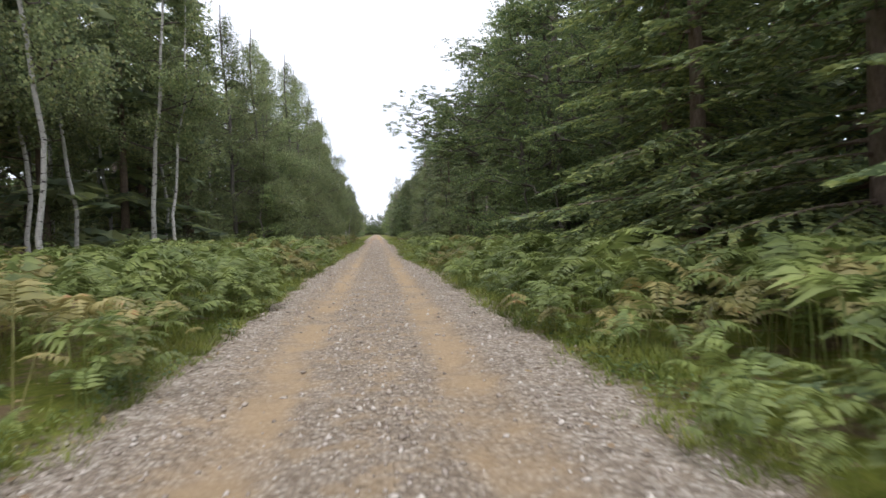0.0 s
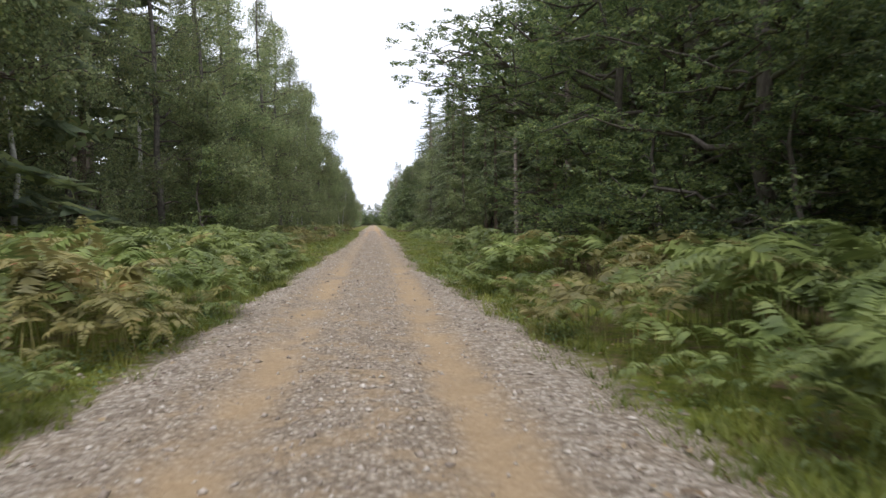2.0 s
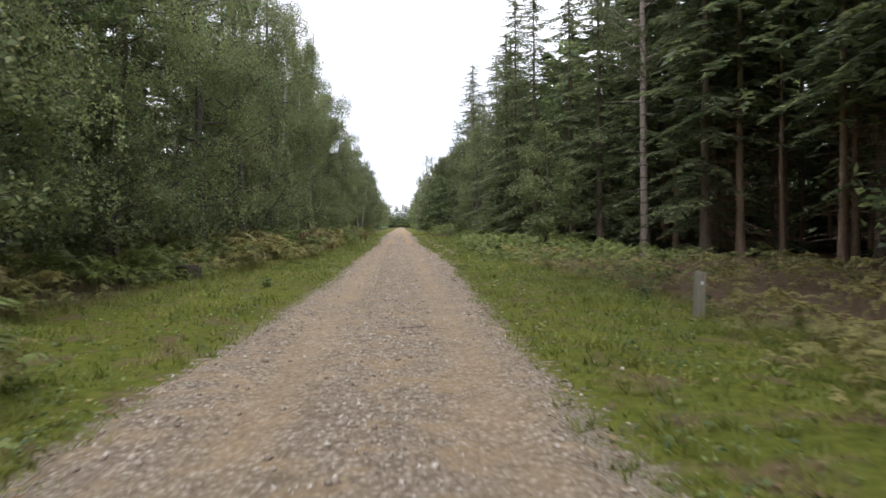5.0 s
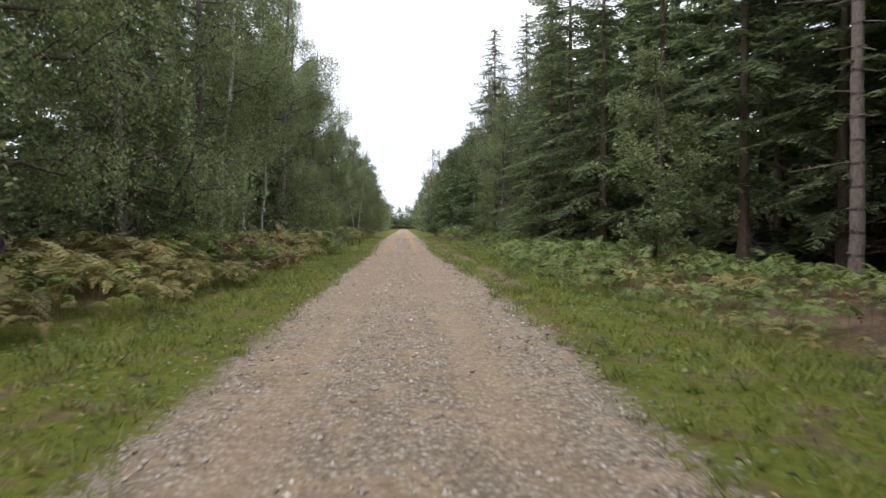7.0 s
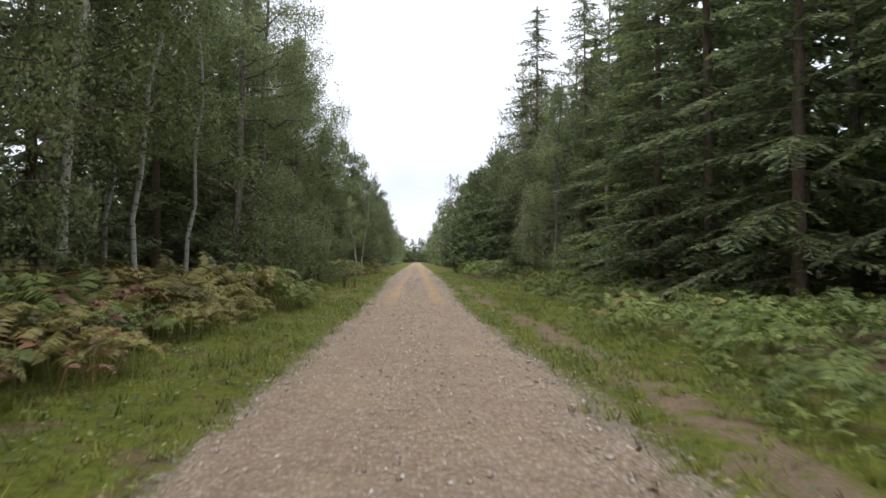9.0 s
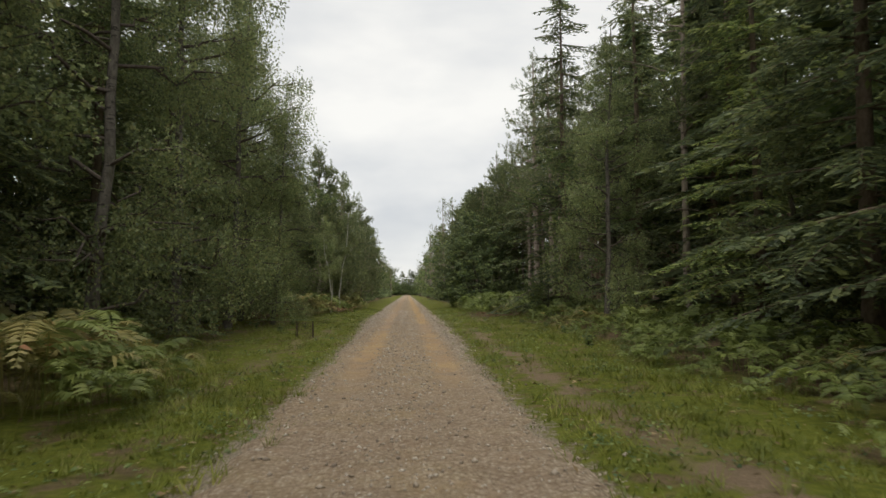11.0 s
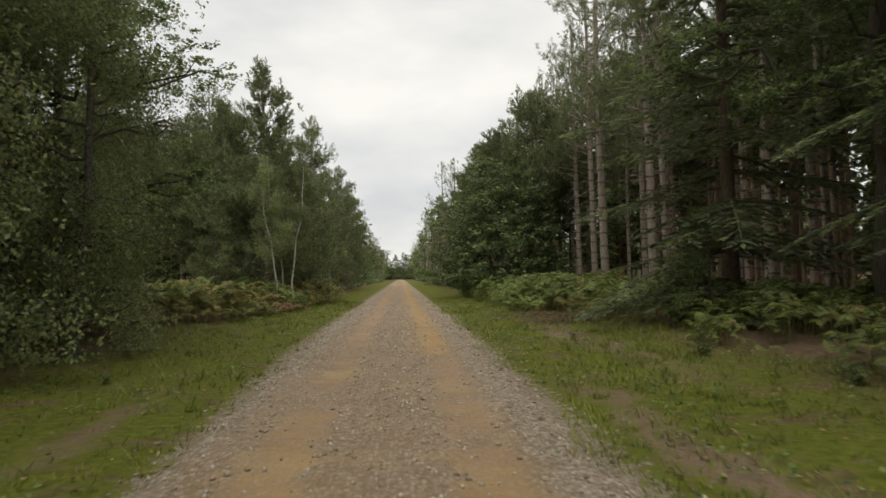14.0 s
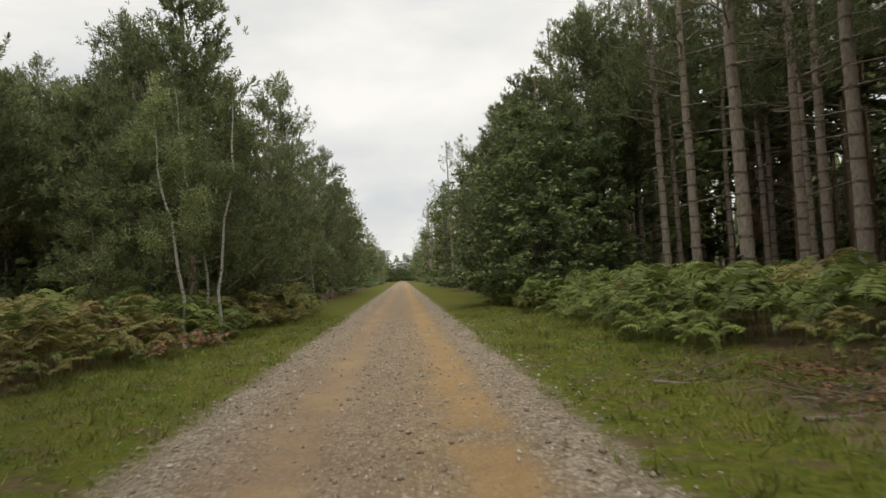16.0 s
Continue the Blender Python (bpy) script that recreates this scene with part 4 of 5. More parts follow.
# the dense wood behind
for y in np.arange(-12, 150, 4.0):
    for side in (-1, 1):
        for x0 in (25.5, 31.0):
            x = side * (x0 + forest.uniform(-2, 2))
            k = forest.choice(("far_spruce", "far_oak", "far_oak", "thicket", "thicket")) if not (side < 0 and 96 < y < 140) else forest.choice(("pine_d", "far_oak", "thicket"))
            grow(k, x, float(y) + forest.uniform(-1.5, 1.5), (0.62 if y > 96 and side < 0 else 1.0) * forest.uniform(0.9, 1.1), None, "trees deep in the wood")
# on along the track
y = 131.0
while y < 430:
    for side in (-1, 1):
        for x0 in (6.5, 11.0, 17.0) if y < 200 else (6.5, 11.0):
            if side > 0:
                k = forest.choice(("far_pine", "far_pine", "far_spruce", "far_oak")) if y > 160 or x0 > 8 else "pine_e"
            else:
                k = forest.choice(("pine_d", "far_birch", "pine_d")) if y < 175 else forest.choice(("far_pine", "far_birch", "far_oak", "far_pine"))
            x = side * (x0 + forest.uniform(-0.9, 0.9) + (2.0 if side < 0 and y > 190 else 0.0))
            if k == "far_spruce":
                x += 1.5 * side
            if k == "pine_e":
                x += 1.6
            grow(k, x, y + forest.uniform(-1.2, 1.2), (0.82 if k == "far_spruce" else 0.66 if k == "far_birch" and y < 175 else 1.32 if k == "pine_e" else 0.95) * forest.uniform(0.85, 1.08), None, "trees along the far track")
    y += 3.4 if y < 200 else 6.5
for i in range(60):
    y = 132 + 2.6 * i
    grow("thicket", (5.6 + forest.uniform(-0.3, 1.2)) * (1 if i % 2 else -1), y, forest.uniform(0.3, 0.45), None, "undergrowth along the far track")
for i in range(26):
    grow(forest.choice(("far_spruce", "far_oak")), -13 + 1.05 * i, 436 + forest.uniform(0, 14), forest.uniform(0.75, 1.0), None, "trees along the far track")
    grow("thicket", -13 + 1.05 * i, 431 + forest.uniform(0, 4), forest.uniform(0.7, 1.1), None, "undergrowth along the far track")
    grow("thicket", -13 + 1.05 * i, 452 + forest.uniform(0, 4), forest.uniform(0.9, 1.3), None, "undergrowth along the far track")
for i in range(16):
    grow("thicket", 9.5 + forest.uniform(-0.8, 1.2), 12 + 2.2 * i, forest.uniform(0.4, 0.6), None, "undergrowth under the oaks")


def woodland():
    """The wood that goes on behind the nearer trees: many small pointed crowns of ragged tiers, joined."""
    g = np.random.default_rng(91)
    tiers, teeth = 6, 7
    V, F = [], []
    at = 0
    for side in (-1, 1):
        for k in range(900):
            x = side * (36 + 60 * g.uniform() ** 1.3)
            y = g.uniform(-40, 470)
            h = g.uniform(8.5, 12.5)
            z0 = float(ground_z(x, y))
            for i in range(tiers):
                f = i / tiers
                r = (2.2 - 1.9 * f) * g.uniform(0.85, 1.15)
                z = z0 + 0.6 + (h - 0.6) * f
                a = g.uniform(0, 6.28) + np.arange(teeth) * 6.283 / teeth
                top = np.array([[x, y, z + h / tiers * 1.5]])
                rim = np.column_stack([x + np.cos(a) * r * g.uniform(0.7, 1.2, teeth), y + np.sin(a) * r * g.uniform(0.7, 1.2, teeth), z - g.uniform(0, 0.5, teeth)])
                dip = np.column_stack([x + np.cos(a + 0.45) * r * 0.45, y + np.sin(a + 0.45) * r * 0.45, z + g.uniform(0.2, 0.5, teeth)])
                V.append(np.concatenate([top, rim, dip]))
                j = np.arange(teeth)
                F.append(np.concatenate([np.column_stack([0 * j, 1 + j, 1 + teeth + j]), np.column_stack([0 * j, 1 + teeth + j, 1 + (j + 1) % teeth])]) + at)
                at += 1 + 2 * teeth
    me = build_mesh("woodland", np.concatenate(V), np.concatenate(F), NEEDLE_SPRUCE)
    tagged(new("woodland", me), "dark conifer wood stretching away beyond the track", "woodland", kind="stuff")


woodland()


# ---- bracken, grass and loose stones ----
rng = np.random.default_rng(77)


def bracken_edge(y, side):
    """How far from the track's middle the bracken begins."""
    y = np.asarray(y, float)
    if side < 0:
        e = np.interp(y, [-10, 33, 39, 40.5, 43, 53, 57, 76, 80, 82.5, 86, 100, 104, 107, 110, 115, 119, 125, 140], [1.85, 1.95, 2.15, 3.8, 5.0, 4.6, 3.3, 3.3, 2.7, 3.2, 6.2, 8.8, 8.6, 6.9, 5.2, 4.7, 4.2, 3.6, 3.2])
    else:
        e = np.interp(y, [-10, 22, 24, 26, 28, 31, 36, 40, 44, 53, 57, 60, 64, 70, 76, 84, 96, 106, 109, 113, 140], [2.15, 2.2, 2.25, 2.15, 2.05, 2.15, 2.75, 3.5, 5.0, 4.8, 3.6, 3.3, 3.1, 3.5, 3.8, 4.7, 5.4, 6.2, 4.9, 4.4, 4.2])
    return e + 0.2 * np.sin(1.1 * y + side) + 0.18 * np.sin(2.9 * y + 1.3) + 0.1 * np.sin(0.43 * y)


def bracken_height(y, side):
    """How high the tops of the bracken stand."""
    y = np.asarray(y, float)
    if side < 0:
        return np.interp(y, [-10, 25, 36, 42, 54, 60, 80, 90, 104, 110, 140], [1.1, 1.12, 1.15, 0.85, 0.8, 1.1, 1.2, 0.8, 0.95, 1.25, 1.25])
    return np.interp(y, [-10, 25, 33, 40, 55, 62, 84, 100, 108, 113, 140], [1.1, 1.05, 0.95, 0.6, 0.55, 0.7, 0.72, 0.75, 1.0, 1.22, 1.22])


def frond_template(seed, n):
    """One bracken frond along +x, about 1 high: an upright stalk, then a broad triangular blade of n pairs of leaflets that arches over."""
    g = np.random.default_rng(seed)
    u = np.linspace(0.0, 1.0, n)
    arch = g.uniform(0.6, 1.35)
    P = np.column_stack([0.08 + 0.56 * u, 0.04 * np.sin(3 * u + g.uniform(0, 6)), 0.68 + 0.44 * u - 0.47 * arch * u ** 2])
    V = []
    for k in range(n):
        d = P[min(k + 1, n - 1)] - P[max(k - 1, 0)]
        d /= np.linalg.norm(d)
        for side in (-1, 1):
            ln = 0.235 * (1.02 - u[k]) ** 0.85 * g.uniform(0.75, 1.15) + 0.03
            q = np.array([0.45 * d[0] + g.normal() * 0.08, side, 0.1 + g.normal() * 0.14])
            q = q / np.linalg.norm(q)
            w = (d + np.array([0, 0, g.normal() * 0.25])) * 0.4 / n * (1.15 - 0.5 * u[k])
            a = P[k]
            V += [a, a + q * ln * 0.35 + w, a + q * ln + np.array([0, 0, -0.3 * ln]), a + q * ln * 0.35 - w]
    s = np.array([0, 0.006, 0])
    V += [np.zeros(3) - s, np.zeros(3) + s, P[0] + s, P[0] - s]
    for a, b in ((0, n // 2), (n // 2, n - 1)):
        V += [P[a] - 0.6 * s, P[a] + 0.6 * s, P[b] + 0.4 * s, P[b] - 0.4 * s]
    return np.array(V)


FRONDS = {n: np.stack([frond_template(k, n) for k in range(14)]) for n in (19, 9)}


def ferns(XY, size, pairs):
    """Fronds at the places XY, as high as the bracken stands there and lower at its edge. size: a factor on that."""
    n = len(XY)
    T = FRONDS[pairs][rng.integers(0, 14, n)]
    a = rng.uniform(0, 2 * np.pi, n)
    tilt = rng.normal(0.0, 0.22, n)
    left_of = XY[:, 0] < 0
    depth = np.abs(XY[:, 0]) - np.where(left_of, bracken_edge(XY[:, 1], -1), bracken_edge(XY[:, 1], 1))
    tops = np.where(left_of, bracken_height(XY[:, 1], -1), bracken_height(XY[:, 1], 1))
    lumps = 1 + 0.17 * np.sin(2.1 * XY[:, 1] + 1.7 * XY[:, 0]) + 0.14 * np.sin(3.7 * XY[:, 0] - 1.3 * XY[:, 1])
    sc = size * tops * lumps * (0.5 + 0.5 * smooth(depth, -0.1, 1.1)) * rng.uniform(0.68, 1.1, n)
    x, y, z = T[..., 0] * sc[:, None], T[..., 1] * sc[:, None], T[..., 2] * sc[:, None]
    ct, st = np.cos(tilt)[:, None], np.sin(tilt)[:, None]
    x, z = x * ct + z * st, np.maximum(z * ct - x * st, 0.01)
    ca, sa = np.cos(a)[:, None], np.sin(a)[:, None]
    X = x * ca - y * sa + XY[:, :1]
    Y = x * sa + y * ca + XY[:, 1:2]
    Z = z + (ground_z(XY[:, 0], XY[:, 1]) - 0.03)[:, None]
    V = np.stack([X, Y, Z], -1).reshape(-1, 3)
    return V, np.arange(len(V)).reshape(-1, 4)


def bracken(label, XY, size, mat):
    """Fine fronds near the edge, plainer ones behind."""
    behind = np.abs(XY[:, 0]) - np.where(XY[:, 0] < 0, bracken_edge(XY[:, 1], -1), bracken_edge(XY[:, 1], 1)) > 1.8
    me = build_mesh("bracken", *join([ferns(XY[~behind], size, 19), ferns(XY[behind], size, 9)]), mat)
    tagged(new("bracken", me), label, "bracken", kind="stuff")


def strew(n, side, y0, y1, reach, power=1.0):
    """Places beyond the bracken's edge, in clumps and denser near it."""
    y = rng.uniform(y0, y1, n)
    x = bracken_edge(y, side) + reach * rng.uniform(0, 1, n) ** power
    c = np.sin(1.7 * y + 1.1 * x) + np.sin(2.6 * x - 0.9 * y + 2) + np.sin(0.6 * y + 0.4 * x)
    keep = c + rng.normal(0, 0.8, n) > -1.3
    keep &= ~((side > 0) & ((((x - 3.2) / 0.75) ** 2 + ((y - 23.4) / 1.7) ** 2 < 1) | (((x - 4.2) / 0.9) ** 2 + ((y - 26.6) / 1.5) ** 2 < 1)))
    return np.column_stack([side * x, y])[keep]


left = strew(16000, -1, 2, 135, 7.0, 1.35)
right = strew(15500, 1, 2, 135, 6.5, 1.35)


def turning(XY, side):
    y, x = XY[:, 1], np.abs(XY[:, 0])
    m = np.sin(0.9 * y + 0.8 * x) + np.sin(0.37 * y - 0.5 * x + 1)
    lean = np.interp(y, [0, 40, 60, 80, 96, 112, 128], [-1.2, -0.5, 0.4, 0.7, 0.0, 0.2, 0.2]) if side < 0 else np.interp(y, [0, 20, 30, 36, 50, 60, 128], [-1.7, -1.1, -0.4, 0.9, 1.1, -1.5, -1.3])
    return m + lean + rng.normal(0, 0.5, len(y)) > 0


for XY, side in ((left, -1), (right, 1)):
    old = turning(XY, side)
    bracken("waist-high green bracken along the wood's edge", XY[~old], 1.0, FERN)
    heath = (XY[:, 1] > 36) & (XY[:, 1] < 51) & (side > 0)
    bracken("bracken turning yellow and rust brown", XY[old & ~heath], 0.95, FERN_OLD)
    if side > 0:
        bracken("low withered brown bracken round the waymark post", XY[old & heath], 0.8, FERN_OLD)


def blades(name, label, XY, height, width, mat, per=4):
    n = len(XY) * per
    C = np.repeat(XY, per, 0) + rng.normal(0, 0.035, (n, 2))
    z = ground_z(C[:, 0], C[:, 1]) - 0.01
    h = np.repeat(height, per) * rng.uniform(0.5, 1.4, n)
    a = rng.uniform(0, 2 * np.pi, n)
    lean = rng.uniform(0.4, 1.7, n) * h
    s = np.column_stack([-np.sin(a), np.cos(a)]) * width
    tip = C + np.column_stack([np.cos(a), np.sin(a)]) * lean[:, None]
    V = np.stack([np.column_stack([C - s, z]), np.column_stack([C + s, z]), np.column_stack([tip, z + h])], 1).reshape(-1, 3)
    return tagged(new(name, build_mesh(name, V, np.arange(3 * n).reshape(-1, 3), mat)), label, "grass", kind="stuff")


n = 56000
side = rng.choice([-1, 1], n)
y = 3 + 125 * rng.uniform(0, 1, n)
inner = np.where(side > 0, half_width(y, 1.0), half_width(y, -1.0)) - 0.05
outer = np.where(side > 0, bracken_edge(y, 1), bracken_edge(y, -1)) + 0.6
x = inner + (outer - inner) * rng.uniform(0, 1, n) ** 0.9
patch = np.sin(1.3 * y + 2.2 * x) + np.sin(0.7 * y - 1.6 * x + side) + rng.normal(0, 0.8, n)
ok = (x > inner + 0.2 * rng.uniform(0, 1, n)) & (patch > -1.0) & ~((np.abs(side * x - 2.6) < 0.26) & (y > 60) & (y < 78) & (patch < 0.9)) & ~((np.abs(side * x - 2.45) < 0.18) & (y > 79) & (y < 97) & (patch < 0.9)) & ~((np.abs(side * x + 2.7) < 0.2) & (y > 80) & (y < 100) & (patch < 0.5))
XY = np.column_stack([side * x, y])[ok]
hh = 0.045 + 0.04 * np.clip(patch[ok], 0, 2) + 0.05 * np.clip((x[ok] - 2.5) / 3, 0, 1)
blades("verge_grass", "short green grass on the verges, yellowing in places", XY, hh, 0.008, GRASS)
n = 2000
side = rng.choice([-1, 1], n)
y = 3 + 122 * rng.uniform(0, 1, n)
inner = half_width(y, side) - 0.22
outer = np.where(side > 0, bracken_edge(y, 1), bracken_edge(y, -1)) + 0.3
x = inner + (outer - inner) * rng.uniform(0, 1, n) ** 0.8
blades("grass_tufts", "taller tufts of coarse grass on the verges", np.column_stack([side * x, y]), rng.uniform(0.07, 0.2, n), 0.006, GRASS, 16)
n = 9000
side = rng.choice([-1, 1], n)
y = 3 + 122 * rng.uniform(0, 1, n)
inner = half_width(y, side) + 0.1
outer = np.where(side > 0, bracken_edge(y, 1), bracken_edge(y, -1)) + 0.5
x = side * (inner + (outer - inner) * rng.uniform(0, 1, n))
ok = np.sin(1.9 * y + 2.3 * x) + np.sin(3.1 * x - 0.8 * y) + rng.normal(0, 0.5, n) > 0.3
C = np.repeat(np.column_stack([x, y])[ok], 5, 0)
C = C + rng.normal(0, 0.07, C.shape)
C = np.column_stack([C, ground_z(C[:, 0], C[:, 1]) + rng.uniform(0.01, 0.09, len(C))])
tagged(new("verge_herbs", build_mesh("verge_herbs", *leaves(C, 0.06, 0.035, 2.5, rng), LEAF_OAK)), "low broad-leaved herbs growing through the verge grass", "herbs", kind="stuff")
XY = np.column_stack([rng.normal(0.1, 0.16, 900), rng.choice([15.2, 16.6, 24, 39, 41, 47, 58, 90], 900) + rng.normal(0, 0.5, 900)])
blades("track_grass", "thin grass tufts along the middle of the track", XY, np.full(900, 0.05), 0.006, GRASS)


def stone_material():
    m, n, l, b = material("gravel_stone", 0.85, 0.2)
    g = n.new("ShaderNodeNewGeometry")
    col = ramp(n, l, g.outputs["Random Per Island"], [(0.0, (0.24, 0.195, 0.155)), (0.25, (0.4, 0.335, 0.268)), (0.7, (0.56, 0.485, 0.4)), (1.0, (0.78, 0.71, 0.61))])
    fine = noise_node(n, l, 90, 3, 0.6, g.outputs["Position"])
    col = mix(n, l, calc(n, l, 'MULTIPLY', fine, 0.5), col, (0.3, 0.24, 0.18))
    l.new(col, b.inputs["Base Color"])
    return m


n = 52000
y = 2.5 + 120 * rng.uniform(0, 1, n)
x = rng.uniform(-2.3, 2.6, n)
rut = np.exp(-((np.abs(x - 0.13) - 0.78) / 0.3) ** 2)
w = np.where(x > 0, half_width(y, 1.0), half_width(y, -1.0))
ok = (rng.uniform(0, 1, n) > 0.88 * rut) & (np.abs(x) < w + np.where((x > 0) & (y > 96), 0.45, 0.28) * rng.normal(0, 1, n))
x, y = x[ok], y[ok]
n = len(x)
s = 0.009 + 0.021 * rng.uniform(0, 1, n) ** 2.8
base = np.array([[1, 0, 0], [0, 1, 0], [-1, 0, 0], [0, -1, 0], [0, 0, 0.75], [0, 0, -0.6]], float)
V = base[None] * rng.uniform(0.65, 1.35, (n, 6, 1)) * (s[:, None, None] * rng.uniform(0.7, 1.4, (n, 1, 3)))
V[:, :4, 2] += rng.normal(0, 0.25, (n, 4)) * s[:, None]
a = rng.uniform(0, 6.28, n)
ca, sa = np.cos(a)[:, None], np.sin(a)[:, None]
zz = np.maximum(road_z(x, y), ground_z(x, y)) + 0.25 * s
V = np.stack([V[..., 0] * ca - V[..., 1] * sa + x[:, None], V[..., 0] * sa + V[..., 1] * ca + y[:, None], V[..., 2] + zz[:, None]], -1).reshape(-1, 3)
tri = np.array([[0, 1, 4], [1, 2, 4], [2, 3, 4], [3, 0, 4], [1, 0, 5], [2, 1, 5], [3, 2, 5], [0, 3, 5]])
F = (tri[None] + 6 * np.arange(n)[:, None, None]).reshape(-1, 3)
tagged(new("gravel", build_mesh("gravel", V, F, stone_material())), "loose beige and grey stones strewn over the track", "gravel", kind="stuff")


# dead leaves blown over verges and road edges
DEAD_LEAF = leaf_material("dead_leaf", (0.09, 0.055, 0.03), (0.2, 0.13, 0.065), (0.36, 0.26, 0.13), clear=0.1, tint=0.05)
n = 7000
y = 3 + 122 * rng.uniform(0, 1, n)
side = rng.choice([-1, 1], n)
x = side * (1.45 + 4.2 * rng.uniform(0, 1, n) ** 1.5)
C = np.column_stack([x, y, np.maximum(ground_z(x, y), np.where(np.abs(x) < 1.7, road_z(x, y), -1)) + 0.025])
tagged(new("leaf_litter", build_mesh("leaf_litter", *leaves(C, 0.07, 0.04, 5.0, rng, None, 0.15), DEAD_LEAF)), "brown dead leaves scattered over the verges", "leaf litter", kind="stuff")


# ---- small things ----
def bm_object(name, bm, mat, parent=None, label="", smooth_faces=False):
    me = bpy.data.meshes.new(name)
    if smooth_faces:
        for f in bm.faces:
            f.smooth = True
    bm.to_mesh(me)
    bm.free()
    me.materials.append(mat)
    ob = new(name, me)
    if parent:
        ob.parent = parent
    if label:
        ob["label"] = label
    return ob


def block(w, d, h, bevel=0.008, taper=1.0):
    """A bevelled upright block that stands on z = 0."""
    bm = bmesh.new()
    bmesh.ops.create_cube(bm, size=1.0)
    for v in bm.verts:
        top = taper if v.co.z > 0 else 1.0
        v.co = Vector((v.co.x * w * top, v.co.y * d * top, (v.co.z + 0.5) * h))
    bmesh.ops.bevel(bm, geom=bm.edges[:], offset=bevel, segments=2, affect='EDGES')
    return bm


OLD_WOOD = bark_material("weathered_timber", (0.2, 0.18, 0.135), (0.46, 0.425, 0.34), (14, 14, 1.6), moss=0.4)
DEAD_WOOD = bark_material("dead_wood", (0.16, 0.12, 0.09), (0.46, 0.39, 0.31), (12, 12, 5))
DARK_WOOD = bark_material("dark_mossy_wood", (0.03, 0.024, 0.018), (0.11, 0.088, 0.068), (10, 10, 4), moss=0.4)
WHITE_TAG, _n, _l, _b = material("white_marker", 0.5, 0.4)
_l.new(ramp(_n, _l, noise_node(_n, _l, 60, 3), [(0.3, (0.62, 0.62, 0.6)), (0.7, (0.8, 0.8, 0.78))]), _b.inputs["Base Color"])
WIRE, _n, _l, _b = material("rusty_wire", 0.6, 0.4)
_b.inputs["Metallic"].default_value = 0.6
_l.new(ramp(_n, _l, noise_node(_n, _l, 40, 3), [(0.35, (0.1, 0.06, 0.04)), (0.7, (0.2, 0.16, 0.13))]), _b.inputs["Base Color"])


def waymark_post(x, y, turn):
    root = tagged(new("waymark_post"), "short square weathered wooden post with a small white marker", "post")
    bm_object("post", block(0.13, 0.13, 0.74, 0.01, 0.97), OLD_WOOD, root)
    tag = bm_object("marker", block(0.045, 0.006, 0.05, 0.002), WHITE_TAG, root, "small white square marker")
    tag.location = (-0.01, -0.068, 0.56)
    root.matrix_basis = pose(x, y, float(ground_z(x, y)) - 0.05, 1, 2, turn)


waymark_post(4.6, 43.9, 12)


def tree_guard(x, y, turn):
    """A low square cage of stakes and wire round a young plant."""
    root = tagged(new("tree_guard"), "low square cage of dark stakes and rusty wire on the verge", "tree guard")
    for i, (sx, sy) in enumerate(((-0.25, -0.22), (0.25, -0.22), (0.25, 0.22), (-0.25, 0.22))):
        st = bm_object("stake", block(0.024, 0.024, 0.52 + 0.03 * (i % 2), 0.004), DARK_WOOD, root)
        st.location = (sx, sy, 0)
        st.rotation_euler = (radians((-2, 3, 1, -3)[i]), radians((3, -2, 2, 1)[i]), 0)
    for i, (ax, ay, bx, by) in enumerate(((-0.25, -0.22, 0.25, -0.22), (0.25, -0.22, 0.25, 0.22), (0.25, 0.22, -0.25, 0.22), (-0.25, 0.22, -0.25, -0.22))):
        wires = []
        a, b = np.array([ax, ay, 0.0]), np.array([bx, by, 0.0])
        for z in np.linspace(0.06, 0.48, 5):
            P = np.array([a + (b - a) * u + np.array([0, 0, z + 0.008 * math.sin(9 * u + z * 20)]) for u in np.linspace(0, 1, 5)])
            wires.append(tube(P, np.full(5, 0.0028), 4))
        for u in np.linspace(0.1, 0.9, 7):
            P = np.array([a + (b - a) * u + np.array([0.006 * math.sin(k + 8 * u), 0, z]) for k, z in enumerate(np.linspace(0.04, 0.49, 5))])
            wires.append(tube(P, np.full(5, 0.0028), 4))
        part_of("wire_panel", build_mesh("wire_panel", *join(wires), WIRE), root, "rusty wire mesh")
    root.matrix_basis = pose(x, y, float(ground_z(x, y)) - 0.04, 0, 0, turn)


tree_guard(-3.0, 92.9, 14)

def crooked(seed, length, r, sides=6, bend=0.08, n=9):
    g = np.random.default_rng(seed)
    u = np.linspace(0, 1, n)
    w = np.cumsum(g.normal(size=(n, 2)), 0) * bend * length / n ** 0.5
    P = np.column_stack([u * length, w[:, 0], 0.25 * w[:, 1] + r])
    P[:, 2] = np.maximum(P[:, 2], r * 0.7)
    return tube(P, r * (1 - 0.65 * u) * g.uniform(0.85, 1.15, n), sides)


